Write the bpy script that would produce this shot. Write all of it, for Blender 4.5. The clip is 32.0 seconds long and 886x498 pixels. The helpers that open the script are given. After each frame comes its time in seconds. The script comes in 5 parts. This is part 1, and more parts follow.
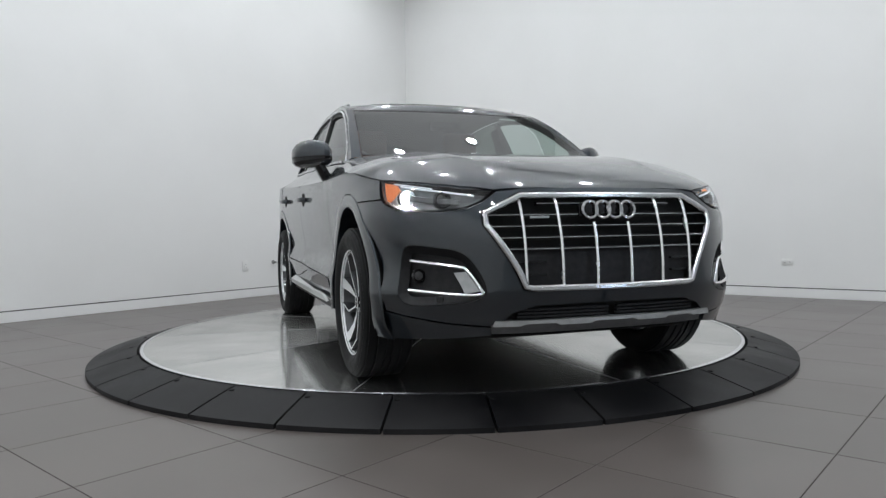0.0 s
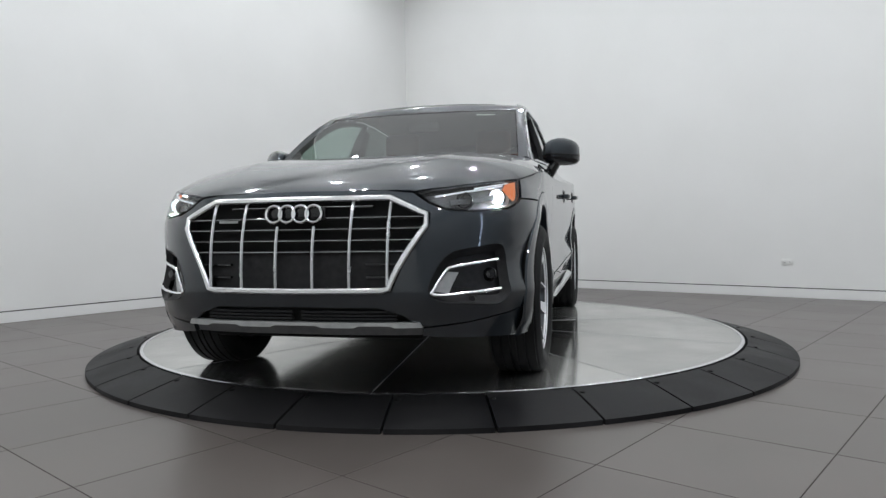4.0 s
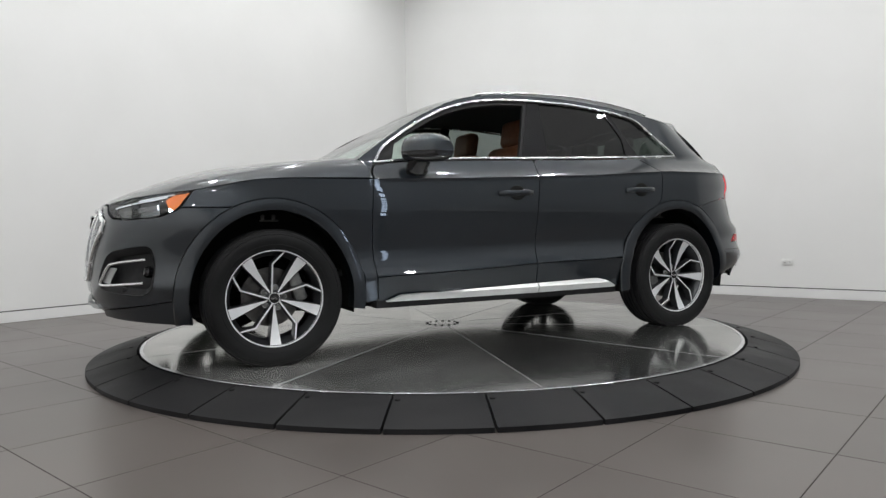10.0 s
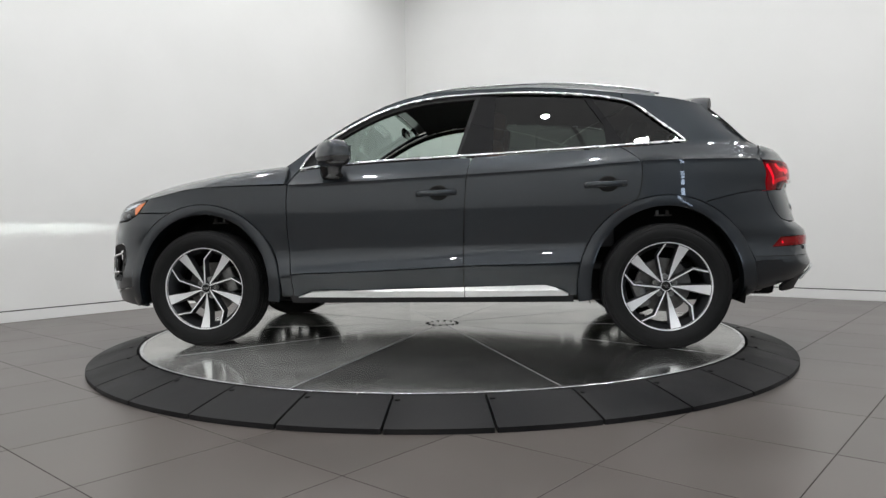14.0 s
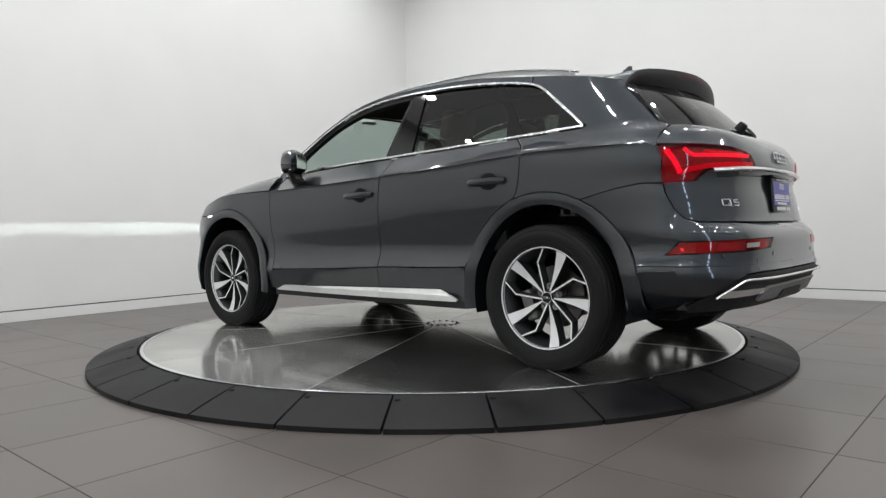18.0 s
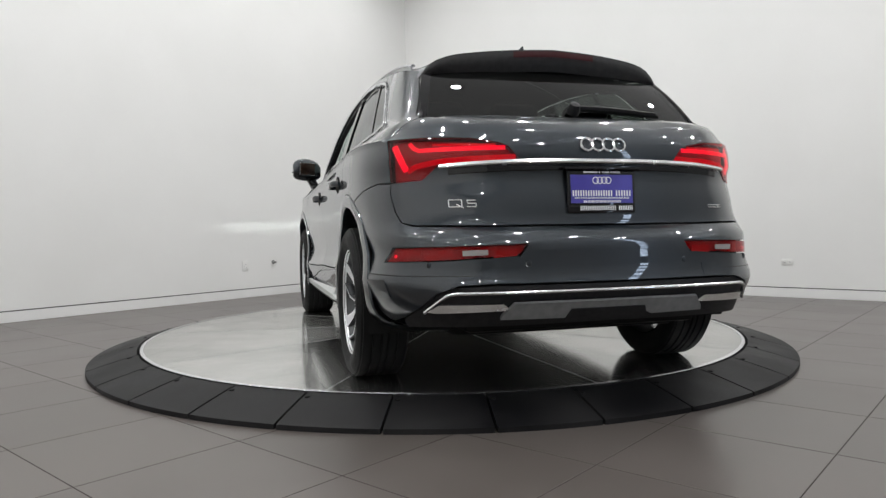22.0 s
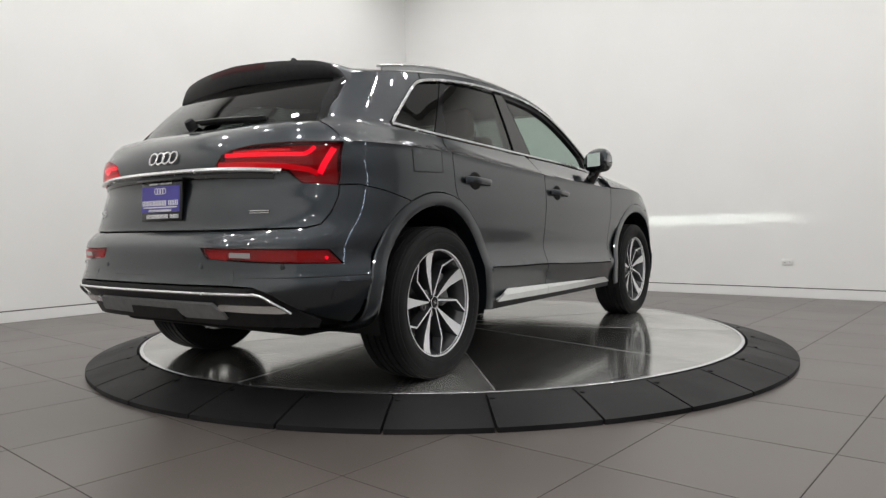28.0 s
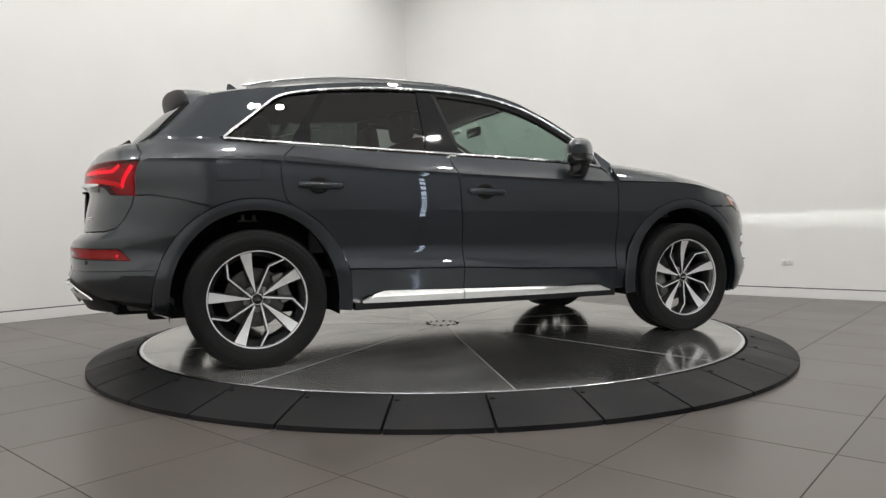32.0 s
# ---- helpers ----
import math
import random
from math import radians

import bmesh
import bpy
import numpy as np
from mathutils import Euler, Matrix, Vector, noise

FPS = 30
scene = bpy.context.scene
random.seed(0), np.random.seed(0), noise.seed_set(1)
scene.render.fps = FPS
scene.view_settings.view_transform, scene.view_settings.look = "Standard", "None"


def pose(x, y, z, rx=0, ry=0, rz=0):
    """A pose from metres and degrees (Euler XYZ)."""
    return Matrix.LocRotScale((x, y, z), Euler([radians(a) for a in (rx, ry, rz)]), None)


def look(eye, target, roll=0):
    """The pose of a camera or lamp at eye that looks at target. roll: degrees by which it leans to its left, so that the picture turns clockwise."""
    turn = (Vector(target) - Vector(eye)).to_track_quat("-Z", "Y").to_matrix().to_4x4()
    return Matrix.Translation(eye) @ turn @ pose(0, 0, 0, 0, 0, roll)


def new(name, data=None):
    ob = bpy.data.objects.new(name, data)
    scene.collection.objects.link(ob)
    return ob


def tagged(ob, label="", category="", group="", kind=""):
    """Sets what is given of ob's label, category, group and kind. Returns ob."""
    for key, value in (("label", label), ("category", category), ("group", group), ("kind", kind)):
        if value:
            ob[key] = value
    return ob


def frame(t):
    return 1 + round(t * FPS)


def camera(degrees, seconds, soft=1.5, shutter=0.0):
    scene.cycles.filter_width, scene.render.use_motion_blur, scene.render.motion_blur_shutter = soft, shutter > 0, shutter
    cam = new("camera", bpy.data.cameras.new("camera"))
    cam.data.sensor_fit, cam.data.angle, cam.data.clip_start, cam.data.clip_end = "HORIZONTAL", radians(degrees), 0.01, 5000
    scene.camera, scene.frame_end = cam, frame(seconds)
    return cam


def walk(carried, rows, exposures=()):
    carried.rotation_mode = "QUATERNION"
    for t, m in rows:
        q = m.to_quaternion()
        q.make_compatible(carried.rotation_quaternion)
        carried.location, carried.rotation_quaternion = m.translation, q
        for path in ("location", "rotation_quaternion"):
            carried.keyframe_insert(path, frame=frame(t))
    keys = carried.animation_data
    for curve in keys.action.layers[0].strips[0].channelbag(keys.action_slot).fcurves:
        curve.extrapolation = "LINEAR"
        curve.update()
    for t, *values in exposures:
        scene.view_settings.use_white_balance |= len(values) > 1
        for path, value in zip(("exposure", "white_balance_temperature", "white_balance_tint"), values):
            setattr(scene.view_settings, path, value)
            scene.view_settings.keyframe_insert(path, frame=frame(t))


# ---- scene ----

from mathutils.geometry import delaunay_2d_cdt as DELAUNAY

# ---- camera: it stands still on a tripod beside the turntable ----
cam = camera(65.61, 32.0, soft=1.4)
EYE = (0.0, -5.001, 0.719)
AIM = (0.0138, -0.0034, 0.5694)
walk(cam, [(0.0, look(EYE, AIM, -0.919)), (32.0, look(EYE, AIM, -0.919))],
     exposures=[(0.0, -0.12, 6200, 9), (1.0, -0.26, 6200, 9), (2.6, -0.26, 6200, 9), (3.4, -0.20, 6200, 9), (5.6, 0.0, 6480, 10), (20.0, 0.0, 6520, 10), (27.0, 0.0, 6700, 11), (32.0, 0.0, 6800, 11)])

# ---- light: rows of ceiling lights in a white studio ----
FLOOR_Z = -0.0925
CEIL_Z = 4.75
CORNER = Vector((-0.507, 5.862))
WALL_B = Vector((math.cos(radians(51.77)), math.sin(radians(51.77))))
WALL_A = Vector((WALL_B.y, -WALL_B.x))


def in_room(a, b, z):
    """A place a metres along the right-hand wall and b metres along the left-hand one from the far corner."""
    p = CORNER + WALL_A * a - WALL_B * b
    return Vector((p.x, p.y, z))


def room_pose(a, b, z):
    p = in_room(a, b, z)
    return pose(p.x, p.y, p.z, 0, 0, 51.77 - 90)


world = bpy.data.worlds.new("studio")
world.use_nodes = True
world.node_tree.nodes["Background"].inputs[0].default_value = (0.9, 0.95, 1.0, 1)
world.node_tree.nodes["Background"].inputs[1].default_value = 0.05
scene.world = world

LIGHT_SPOTS = [(1.1 + 1.88 * i, 1.5 + 1.80 * j) for i in range(6) for j in range(6)]
for a, b in LIGHT_SPOTS:
    lamp = bpy.data.lights.new("ceiling_lamp", "AREA")
    lamp.shape, lamp.size, lamp.energy, lamp.color = "DISK", 0.15, 16.5, (0.985, 0.995, 1.0)
    ob = new("ceiling_lamp", lamp)
    ob.matrix_world = Matrix.Translation(in_room(a, b, CEIL_Z - 0.075))

# added, unseen fill: soft panels over the ceiling between the spots, for brighter reflections
FILL_SPOTS = [(a, b) for a in (2.1, 5.8, 9.5) for b in (2.1, 5.8, 9.5)]
for a, b in FILL_SPOTS:
    lamp = bpy.data.lights.new("ceiling_fill_lamp", "AREA")
    lamp.shape, lamp.size, lamp.energy, lamp.color = "SQUARE", 3.68, 15.0, (0.985, 0.995, 1.0)
    ob = new("ceiling_fill_lamp", lamp)
    ob.matrix_world = room_pose(a, b, CEIL_Z - 0.02)

# ---- materials ----


def node_mat(name, colour, rough=0.5, metal=0.0, coat=0.0, spec=0.5, alpha=1.0, emit=0.0, emit_colour=None):
    m = bpy.data.materials.new(name)
    m.use_nodes = True
    b = m.node_tree.nodes["Principled BSDF"]
    b.inputs["Base Color"].default_value = (*colour, 1)
    b.inputs["Roughness"].default_value = rough
    b.inputs["Metallic"].default_value = metal
    b.inputs["Coat Weight"].default_value = coat
    b.inputs["Coat Roughness"].default_value = 0.02
    b.inputs["Specular IOR Level"].default_value = spec
    if emit:
        b.inputs["Emission Color"].default_value = (*(emit_colour or colour), 1)
        b.inputs["Emission Strength"].default_value = emit
    return m


def vary(m, colour_a, colour_b, scale, detail=6.0, rough=None, bump=0.0, bump_scale=None, stretch=None, space="Object"):
    """Noise between two colours, with roughness and a fine bump that follow it."""
    t = m.node_tree
    b = t.nodes["Principled BSDF"]
    src = t.nodes.new("ShaderNodeNewGeometry").outputs["Position"] if space == "World" else t.nodes.new("ShaderNodeTexCoord").outputs[space]
    if stretch:
        mp = t.nodes.new("ShaderNodeMapping")
        mp.inputs["Scale"].default_value = stretch
        t.links.new(src, mp.inputs["Vector"])
        src = mp.outputs["Vector"]
    n = t.nodes.new("ShaderNodeTexNoise")
    n.inputs["Scale"].default_value, n.inputs["Detail"].default_value = scale, detail
    t.links.new(src, n.inputs["Vector"])
    ramp = t.nodes.new("ShaderNodeValToRGB")
    ramp.color_ramp.elements[0].position, ramp.color_ramp.elements[1].position = 0.32, 0.68
    ramp.color_ramp.elements[0].color = (*colour_a, 1)
    ramp.color_ramp.elements[1].color = (*colour_b, 1)
    t.links.new(n.outputs["Fac"], ramp.inputs["Fac"])
    t.links.new(ramp.outputs["Color"], b.inputs["Base Color"])
    if rough:
        mr = t.nodes.new("ShaderNodeMapRange")
        mr.inputs["From Min"].default_value, mr.inputs["From Max"].default_value = 0.3, 0.7
        mr.inputs["To Min"].default_value, mr.inputs["To Max"].default_value = rough
        t.links.new(n.outputs["Fac"], mr.inputs["Value"])
        t.links.new(mr.outputs["Result"], b.inputs["Roughness"])
    if bump:
        n2 = t.nodes.new("ShaderNodeTexNoise")
        n2.inputs["Scale"].default_value, n2.inputs["Detail"].default_value = bump_scale or scale * 8, 4.0
        t.links.new(src, n2.inputs["Vector"])
        bp = t.nodes.new("ShaderNodeBump")
        bp.inputs["Strength"].default_value, bp.inputs["Distance"].default_value = bump, 0.002
        t.links.new(n2.outputs["Fac"], bp.inputs["Height"])
        t.links.new(bp.outputs["Normal"], b.inputs["Normal"])
    return m


def glass_mat(name, tint, rough=0.0, base=0.085):
    """Thin tinted pane: gloss that grows to grazing angles over a tinted see-through sheet (both faces of the pane in one)."""
    m = bpy.data.materials.new(name)
    m.use_nodes = True
    t = m.node_tree
    t.nodes.clear()
    out = t.nodes.new("ShaderNodeOutputMaterial")
    mix = t.nodes.new("ShaderNodeMixShader")
    lw = t.nodes.new("ShaderNodeLayerWeight")
    lw.inputs["Blend"].default_value = 0.5
    p = t.nodes.new("ShaderNodeMath")
    p.operation = "POWER"
    p.inputs[1].default_value = 5.0
    s = t.nodes.new("ShaderNodeMath")
    s.operation = "MULTIPLY_ADD"
    s.inputs[1].default_value, s.inputs[2].default_value = 1.0 - base, base
    tr = t.nodes.new("ShaderNodeBsdfTransparent")
    tr.inputs["Color"].default_value = (*tint, 1)
    gl = t.nodes.new("ShaderNodeBsdfGlossy")
    gl.inputs["Roughness"].default_value = rough
    t.links.new(lw.outputs["Facing"], p.inputs[0])
    t.links.new(p.outputs[0], s.inputs[0])
    t.links.new(s.outputs[0], mix.inputs[0])
    t.links.new(tr.outputs[0], mix.inputs[1])
    t.links.new(gl.outputs[0], mix.inputs[2])
    t.links.new(mix.outputs[0], out.inputs["Surface"])
    return m


WALL = vary(node_mat("white_wall_paint", (0.80, 0.80, 0.785), 0.55), (0.785, 0.785, 0.77), (0.81, 0.81, 0.797), 1.3, bump=0.12, bump_scale=160)
# grey of the unseen near right wall, set to darken the car's reflections
GREYWALL = vary(node_mat("reflection_grey_wall", (0.34, 0.35, 0.36), 0.55), (0.32, 0.33, 0.34), (0.36, 0.37, 0.38), 1.3)
CEILING = vary(node_mat("ceiling_paint", (0.30, 0.30, 0.30), 0.8), (0.28, 0.28, 0.28), (0.33, 0.33, 0.325), 1.5)
TRIM = vary(node_mat("baseboard_paint", (0.8, 0.8, 0.79), 0.4), (0.77, 0.77, 0.76), (0.81, 0.81, 0.80), 3)
REVEAL = node_mat("shadow_gap", (0.03, 0.03, 0.03), 0.8)
GROUT = vary(node_mat("floor_grout", (0.05, 0.042, 0.037), 0.85), (0.020, 0.014, 0.011), (0.036, 0.027, 0.022), 9)
RUBBER = vary(node_mat("ramp_rubber", (0.016, 0.016, 0.018), 0.5, spec=0.18), (0.005, 0.005, 0.006), (0.021, 0.0205, 0.021), 2.3, rough=(0.42, 0.68), bump=0.35, bump_scale=220)
BLACK = node_mat("matt_black", (0.008, 0.008, 0.008), 0.75, spec=0.2)
GAP = node_mat("dark_cavity", (0.006, 0.006, 0.006), 0.9)


def tile_mat():
    m = node_mat("porcelain_floor_tile", (0.12, 0.108, 0.1), 0.35)
    vary(m, (0.0900, 0.0775, 0.0705), (0.1090, 0.0950, 0.0875), 1.9, detail=5.0, rough=(0.285, 0.34), space="World")
    t = m.node_tree
    b = t.nodes["Principled BSDF"]
    src = b.inputs["Base Color"].links[0].from_socket
    info = t.nodes.new("ShaderNodeObjectInfo")
    mr = t.nodes.new("ShaderNodeMapRange")
    mr.inputs["To Min"].default_value, mr.inputs["To Max"].default_value = 0.93, 1.06
    t.links.new(info.outputs["Random"], mr.inputs["Value"])
    hs = t.nodes.new("ShaderNodeHueSaturation")
    t.links.new(src, hs.inputs["Color"])
    t.links.new(mr.outputs["Result"], hs.inputs["Value"])
    t.links.new(hs.outputs["Color"], b.inputs["Base Color"])
    return m


def plate_mat():
    """Brushed steel: all lines of a plate run one way, with dirt and worn streaks; each plate has its own tone."""
    m = node_mat("brushed_steel_plate", (0.5, 0.5, 0.49), 0.2, metal=0.9)
    vary(m, (0.74, 0.74, 0.72), (0.80, 0.80, 0.78), 2.2, rough=(0.36, 0.44), stretch=(1.0, 4.0, 1.0))
    t = m.node_tree
    b = t.nodes["Principled BSDF"]
    src = b.inputs["Base Color"].links[0].from_socket
    info = t.nodes.new("ShaderNodeObjectInfo")
    mr = t.nodes.new("ShaderNodeMapRange")
    mr.inputs["To Min"].default_value, mr.inputs["To Max"].default_value = 0.94, 1.06
    t.links.new(info.outputs["Random"], mr.inputs["Value"])
    hs = t.nodes.new("ShaderNodeHueSaturation")
    t.links.new(src, hs.inputs["Color"])
    t.links.new(mr.outputs["Result"], hs.inputs["Value"])
    t.links.new(hs.outputs["Color"], b.inputs["Base Color"])
    b.inputs["Anisotropic"].default_value = 0.90
    # dried water marks and dirt
    stain = t.nodes.new("ShaderNodeTexNoise")
    stain.inputs["Scale"].default_value, stain.inputs["Detail"].default_value, stain.inputs["Distortion"].default_value = 1.7, 5.0, 0.3
    spot = t.nodes.new("ShaderNodeTexCoord")
    shift = t.nodes.new("ShaderNodeVectorMath")
    shift.operation = "ADD"
    far = t.nodes.new("ShaderNodeVectorMath")
    far.operation = "SCALE"
    far.inputs[0].default_value = (17.0, 31.0, 0.0)
    t.links.new(info.outputs["Random"], far.inputs["Scale"])
    t.links.new(spot.outputs["Object"], shift.inputs[0])
    t.links.new(far.outputs["Vector"], shift.inputs[1])
    t.links.new(shift.outputs["Vector"], stain.inputs["Vector"])
    soil = t.nodes.new("ShaderNodeMapRange")
    soil.inputs["From Min"].default_value, soil.inputs["From Max"].default_value = 0.45, 0.72
    soil.inputs["To Min"].default_value, soil.inputs["To Max"].default_value = 1.0, 0.88
    t.links.new(stain.outputs["Fac"], soil.inputs["Value"])
    both = t.nodes.new("ShaderNodeMath")
    both.operation = "MULTIPLY"
    t.links.new(mr.outputs["Result"], both.inputs[0])
    t.links.new(soil.outputs["Result"], both.inputs[1])
    t.links.new(both.outputs[0], hs.inputs["Value"])
    lines = t.nodes.new("ShaderNodeVectorTransform")
    lines.vector_type, lines.convert_from, lines.convert_to = "VECTOR", "OBJECT", "WORLD"
    lines.inputs["Vector"].default_value = (math.cos(radians(BRUSH)), math.sin(radians(BRUSH)), 0.0)
    t.links.new(lines.outputs["Vector"], b.inputs["Tangent"])
    # a polished share over the brushed one
    gl = t.nodes.new("ShaderNodeBsdfGlossy")
    gl.inputs["Roughness"].default_value = 0.12
    t.links.new(hs.outputs["Color"], gl.inputs["Color"])
    mix = t.nodes.new("ShaderNodeMixShader")
    worn = t.nodes.new("ShaderNodeTexNoise")
    worn.inputs["Scale"].default_value, worn.inputs["Detail"].default_value = 3.0, 8.0
    share = t.nodes.new("ShaderNodeMapRange")
    share.inputs["From Min"].default_value, share.inputs["From Max"].default_value = 0.35, 0.65
    share.inputs["To Min"].default_value, share.inputs["To Max"].default_value = 0.79, 0.86
    co = t.nodes.new("ShaderNodeTexCoord")
    t.links.new(co.outputs["Object"], worn.inputs["Vector"])
    t.links.new(worn.outputs["Fac"], share.inputs["Value"])
    t.links.new(share.outputs["Result"], mix.inputs[0])
    t.links.new(b.outputs[0], mix.inputs[1])
    t.links.new(gl.outputs[0], mix.inputs[2])
    t.links.new(mix.outputs[0], t.nodes["Material Output"].inputs["Surface"])
    return m


def paint_mat():
    """Dark grey metallic paint with fine flake under clear coat."""
    m = node_mat("grey_metallic_paint", (0.016, 0.0215, 0.028), 0.34, metal=0.65, coat=1.0)
    vary(m, (0.0092, 0.0138, 0.0188), (0.0165, 0.0238, 0.0312), 900.0, detail=1.0, rough=(0.30, 0.40))
    m.node_tree.nodes["Principled BSDF"].inputs["Coat IOR"].default_value = 1.62
    return m


BRUSH = 71.0
TILE = tile_mat()
STEEL = plate_mat()
PAINT = paint_mat()
CHROME = vary(node_mat("satin_aluminium_trim", (0.85, 0.86, 0.87), 0.22, metal=1.0), (0.82, 0.83, 0.84), (0.88, 0.89, 0.90), 14, rough=(0.16, 0.28))
BLADE = vary(node_mat("silver_blade_paint", (0.72, 0.73, 0.73), 0.34, metal=0.85), (0.70, 0.71, 0.71), (0.75, 0.76, 0.76), 20, rough=(0.30, 0.38))
SURROUND = vary(node_mat("satin_window_trim", (0.62, 0.63, 0.64), 0.24, metal=1.0), (0.60, 0.61, 0.62), (0.65, 0.66, 0.67), 14, rough=(0.20, 0.30))
BRIGHT = node_mat("polished_chrome", (0.82, 0.83, 0.84), 0.08, metal=1.0)
SILVER = vary(node_mat("silver_painted_plastic", (0.42, 0.43, 0.43), 0.32, metal=0.6), (0.38, 0.39, 0.39), (0.46, 0.47, 0.47), 30, rough=(0.28, 0.4))
GREYTRIM = vary(node_mat("grey_skid_plastic", (0.22, 0.225, 0.23), 0.38, metal=0.4), (0.20, 0.205, 0.21), (0.25, 0.255, 0.26), 30)
GLOSSBLACK = node_mat("gloss_black_plastic", (0.008, 0.008, 0.009), 0.05)
PLASTIC = vary(node_mat("black_grained_plastic", (0.011, 0.011, 0.012), 0.5, spec=0.28), (0.008, 0.008, 0.009), (0.015, 0.015, 0.016), 40, bump=0.2, bump_scale=600)
TYRE = vary(node_mat("tyre_rubber", (0.009, 0.009, 0.0095), 0.65, spec=0.18), (0.0070, 0.0070, 0.0073), (0.0115, 0.0115, 0.0119), 18, rough=(0.55, 0.75), bump=0.25, bump_scale=300)
RIMDARK = node_mat("anthracite_rim_paint", (0.050, 0.052, 0.056), 0.28, metal=0.6, coat=0.8)
RIMCUT = vary(node_mat("machined_alloy", (0.78, 0.79, 0.80), 0.3, metal=0.45), (0.76, 0.77, 0.78), (0.81, 0.82, 0.83), 25, detail=2.0, rough=(0.30, 0.38))
DISC = vary(node_mat("brake_disc_steel", (0.14, 0.136, 0.132), 0.4, metal=1.0), (0.10, 0.097, 0.094), (0.18, 0.175, 0.17), 20)
CALIPER = vary(node_mat("cast_caliper", (0.22, 0.22, 0.22), 0.5, metal=0.5), (0.17, 0.17, 0.17), (0.27, 0.27, 0.26), 30)
PANE_DARK = glass_mat("privacy_glass", (0.20, 0.23, 0.215))
PANE_CLEAR = glass_mat("green_tinted_glass", (0.62, 0.74, 0.68))
PANE_WIND = glass_mat("windscreen_glass", (0.60, 0.73, 0.68), base=0.32)
LENS = glass_mat("clear_lens", (0.92, 0.93, 0.94))
RED_GLASS = glass_mat("red_lens", (0.80, 0.035, 0.07), base=0.045)
RED_GLOW = node_mat("red_light_guide", (0.6, 0.01, 0.03), 0.3, emit=1.1, emit_colour=(1.0, 0.02, 0.30))
RED_BODY = node_mat("red_reflector", (0.26, 0.006, 0.010), 0.25, coat=0.3, emit=0.015, emit_colour=(1.0, 0.02, 0.03))
RED_DARK = node_mat("dark_red_housing", (0.20, 0.008, 0.014), 0.3, coat=0.3, emit=0.05, emit_colour=(1.0, 0.02, 0.20))
AMBER = node_mat("amber_side_light", (0.75, 0.18, 0.02), 0.3, coat=0.5, emit=0.18, emit_colour=(1.0, 0.22, 0.02))
LED = node_mat("white_led", (1, 1, 1), 0.3, emit=110.0, emit_colour=(0.84, 0.96, 1.0))
# slight glow put into the daylight strips to whiten them; they are off
DRL = node_mat("daylight_strip_lift", (0.75, 0.77, 0.8), 0.25, emit=0.28, emit_colour=(0.9, 0.95, 1.0))
LEATHER = vary(node_mat("cognac_leather", (0.13, 0.045, 0.018), 0.5), (0.11, 0.037, 0.014), (0.15, 0.053, 0.022), 25, bump=0.2, bump_scale=250)
CLOTH = vary(node_mat("black_headliner", (0.015, 0.015, 0.016), 0.9), (0.012, 0.012, 0.013), (0.02, 0.02, 0.021), 60)
LAMP_CLEAR = node_mat("clear_lamp_insert", (0.32, 0.28, 0.28), 0.2, coat=0.5)
BEAM = node_mat("lamp_source", (1, 1, 1), 0.3, emit=7.5e5, emit_colour=(0.84, 1.0, 0.93))
DAYBAR = node_mat("cool_light_bar", (1, 1, 1), 0.3, emit=8.0, emit_colour=(0.60, 0.76, 1.0))
RED_BAND = node_mat("red_lamp_band", (0.5, 0.01, 0.02), 0.3, emit=0.30, emit_colour=(1.0, 0.015, 0.20))
RED_GLOSS = node_mat("red_reflex_lens", (0.30, 0.006, 0.010), 0.12, coat=0.8, emit=0.05, emit_colour=(1.0, 0.02, 0.03))
RED_UNLIT = node_mat("unlit_red_lens", (0.035, 0.003, 0.005), 0.4, spec=0.15)
WHITE_PLASTIC = node_mat("white_outlet_plastic", (0.78, 0.78, 0.76), 0.35)
BLUE = vary(node_mat("blue_plate_print", (0.05, 0.04, 0.30), 0.35), (0.045, 0.035, 0.27), (0.06, 0.05, 0.33), 12)
LETTER = node_mat("white_print", (0.8, 0.8, 0.82), 0.4)

# ---- small builders ----


def mesh_of(name, verts, faces, smooth=True, angle=32):
    me = bpy.data.meshes.new(name)
    me.from_pydata([tuple(v) for v in verts], [], faces)
    me.update()
    if smooth:
        me.polygons.foreach_set("use_smooth", [True] * len(me.polygons))
        me.set_sharp_from_angle(angle=radians(angle))
    return me


def part(name, data, material, parent, label=""):
    """Links one mesh (or bmesh) as a part of parent."""
    if isinstance(data, bmesh.types.BMesh):
        me = bpy.data.meshes.new(name)
        bmesh.ops.recalc_face_normals(data, faces=data.faces)
        data.to_mesh(me)
        data.free()
        me.polygons.foreach_set("use_smooth", [True] * len(me.polygons))
        me.set_sharp_from_angle(angle=radians(32))
        data = me
    ob = new(name, data)
    if not data.materials:
        data.materials.append(material)
    if parent is not None:
        ob.parent = parent
    if label:
        ob["label"] = label
    return ob


def box(size, centre=(0, 0, 0), bevel=0.0, seg=2, m=None):
    bm = bmesh.new()
    bmesh.ops.create_cube(bm, size=1.0)
    bmesh.ops.scale(bm, vec=size, verts=bm.verts)
    if bevel:
        bmesh.ops.bevel(bm, geom=bm.edges[:], offset=bevel, segments=seg, affect="EDGES", profile=0.5)
    bmesh.ops.translate(bm, vec=centre, verts=bm.verts)
    if m is not None:
        bmesh.ops.transform(bm, matrix=m, verts=bm.verts)
    return bm


def merge(*bms):
    out = bmesh.new()
    for b in bms:
        me = bpy.data.meshes.new("tmp")
        b.to_mesh(me)
        b.free()
        out.from_mesh(me)
        bpy.data.meshes.remove(me)
    return out


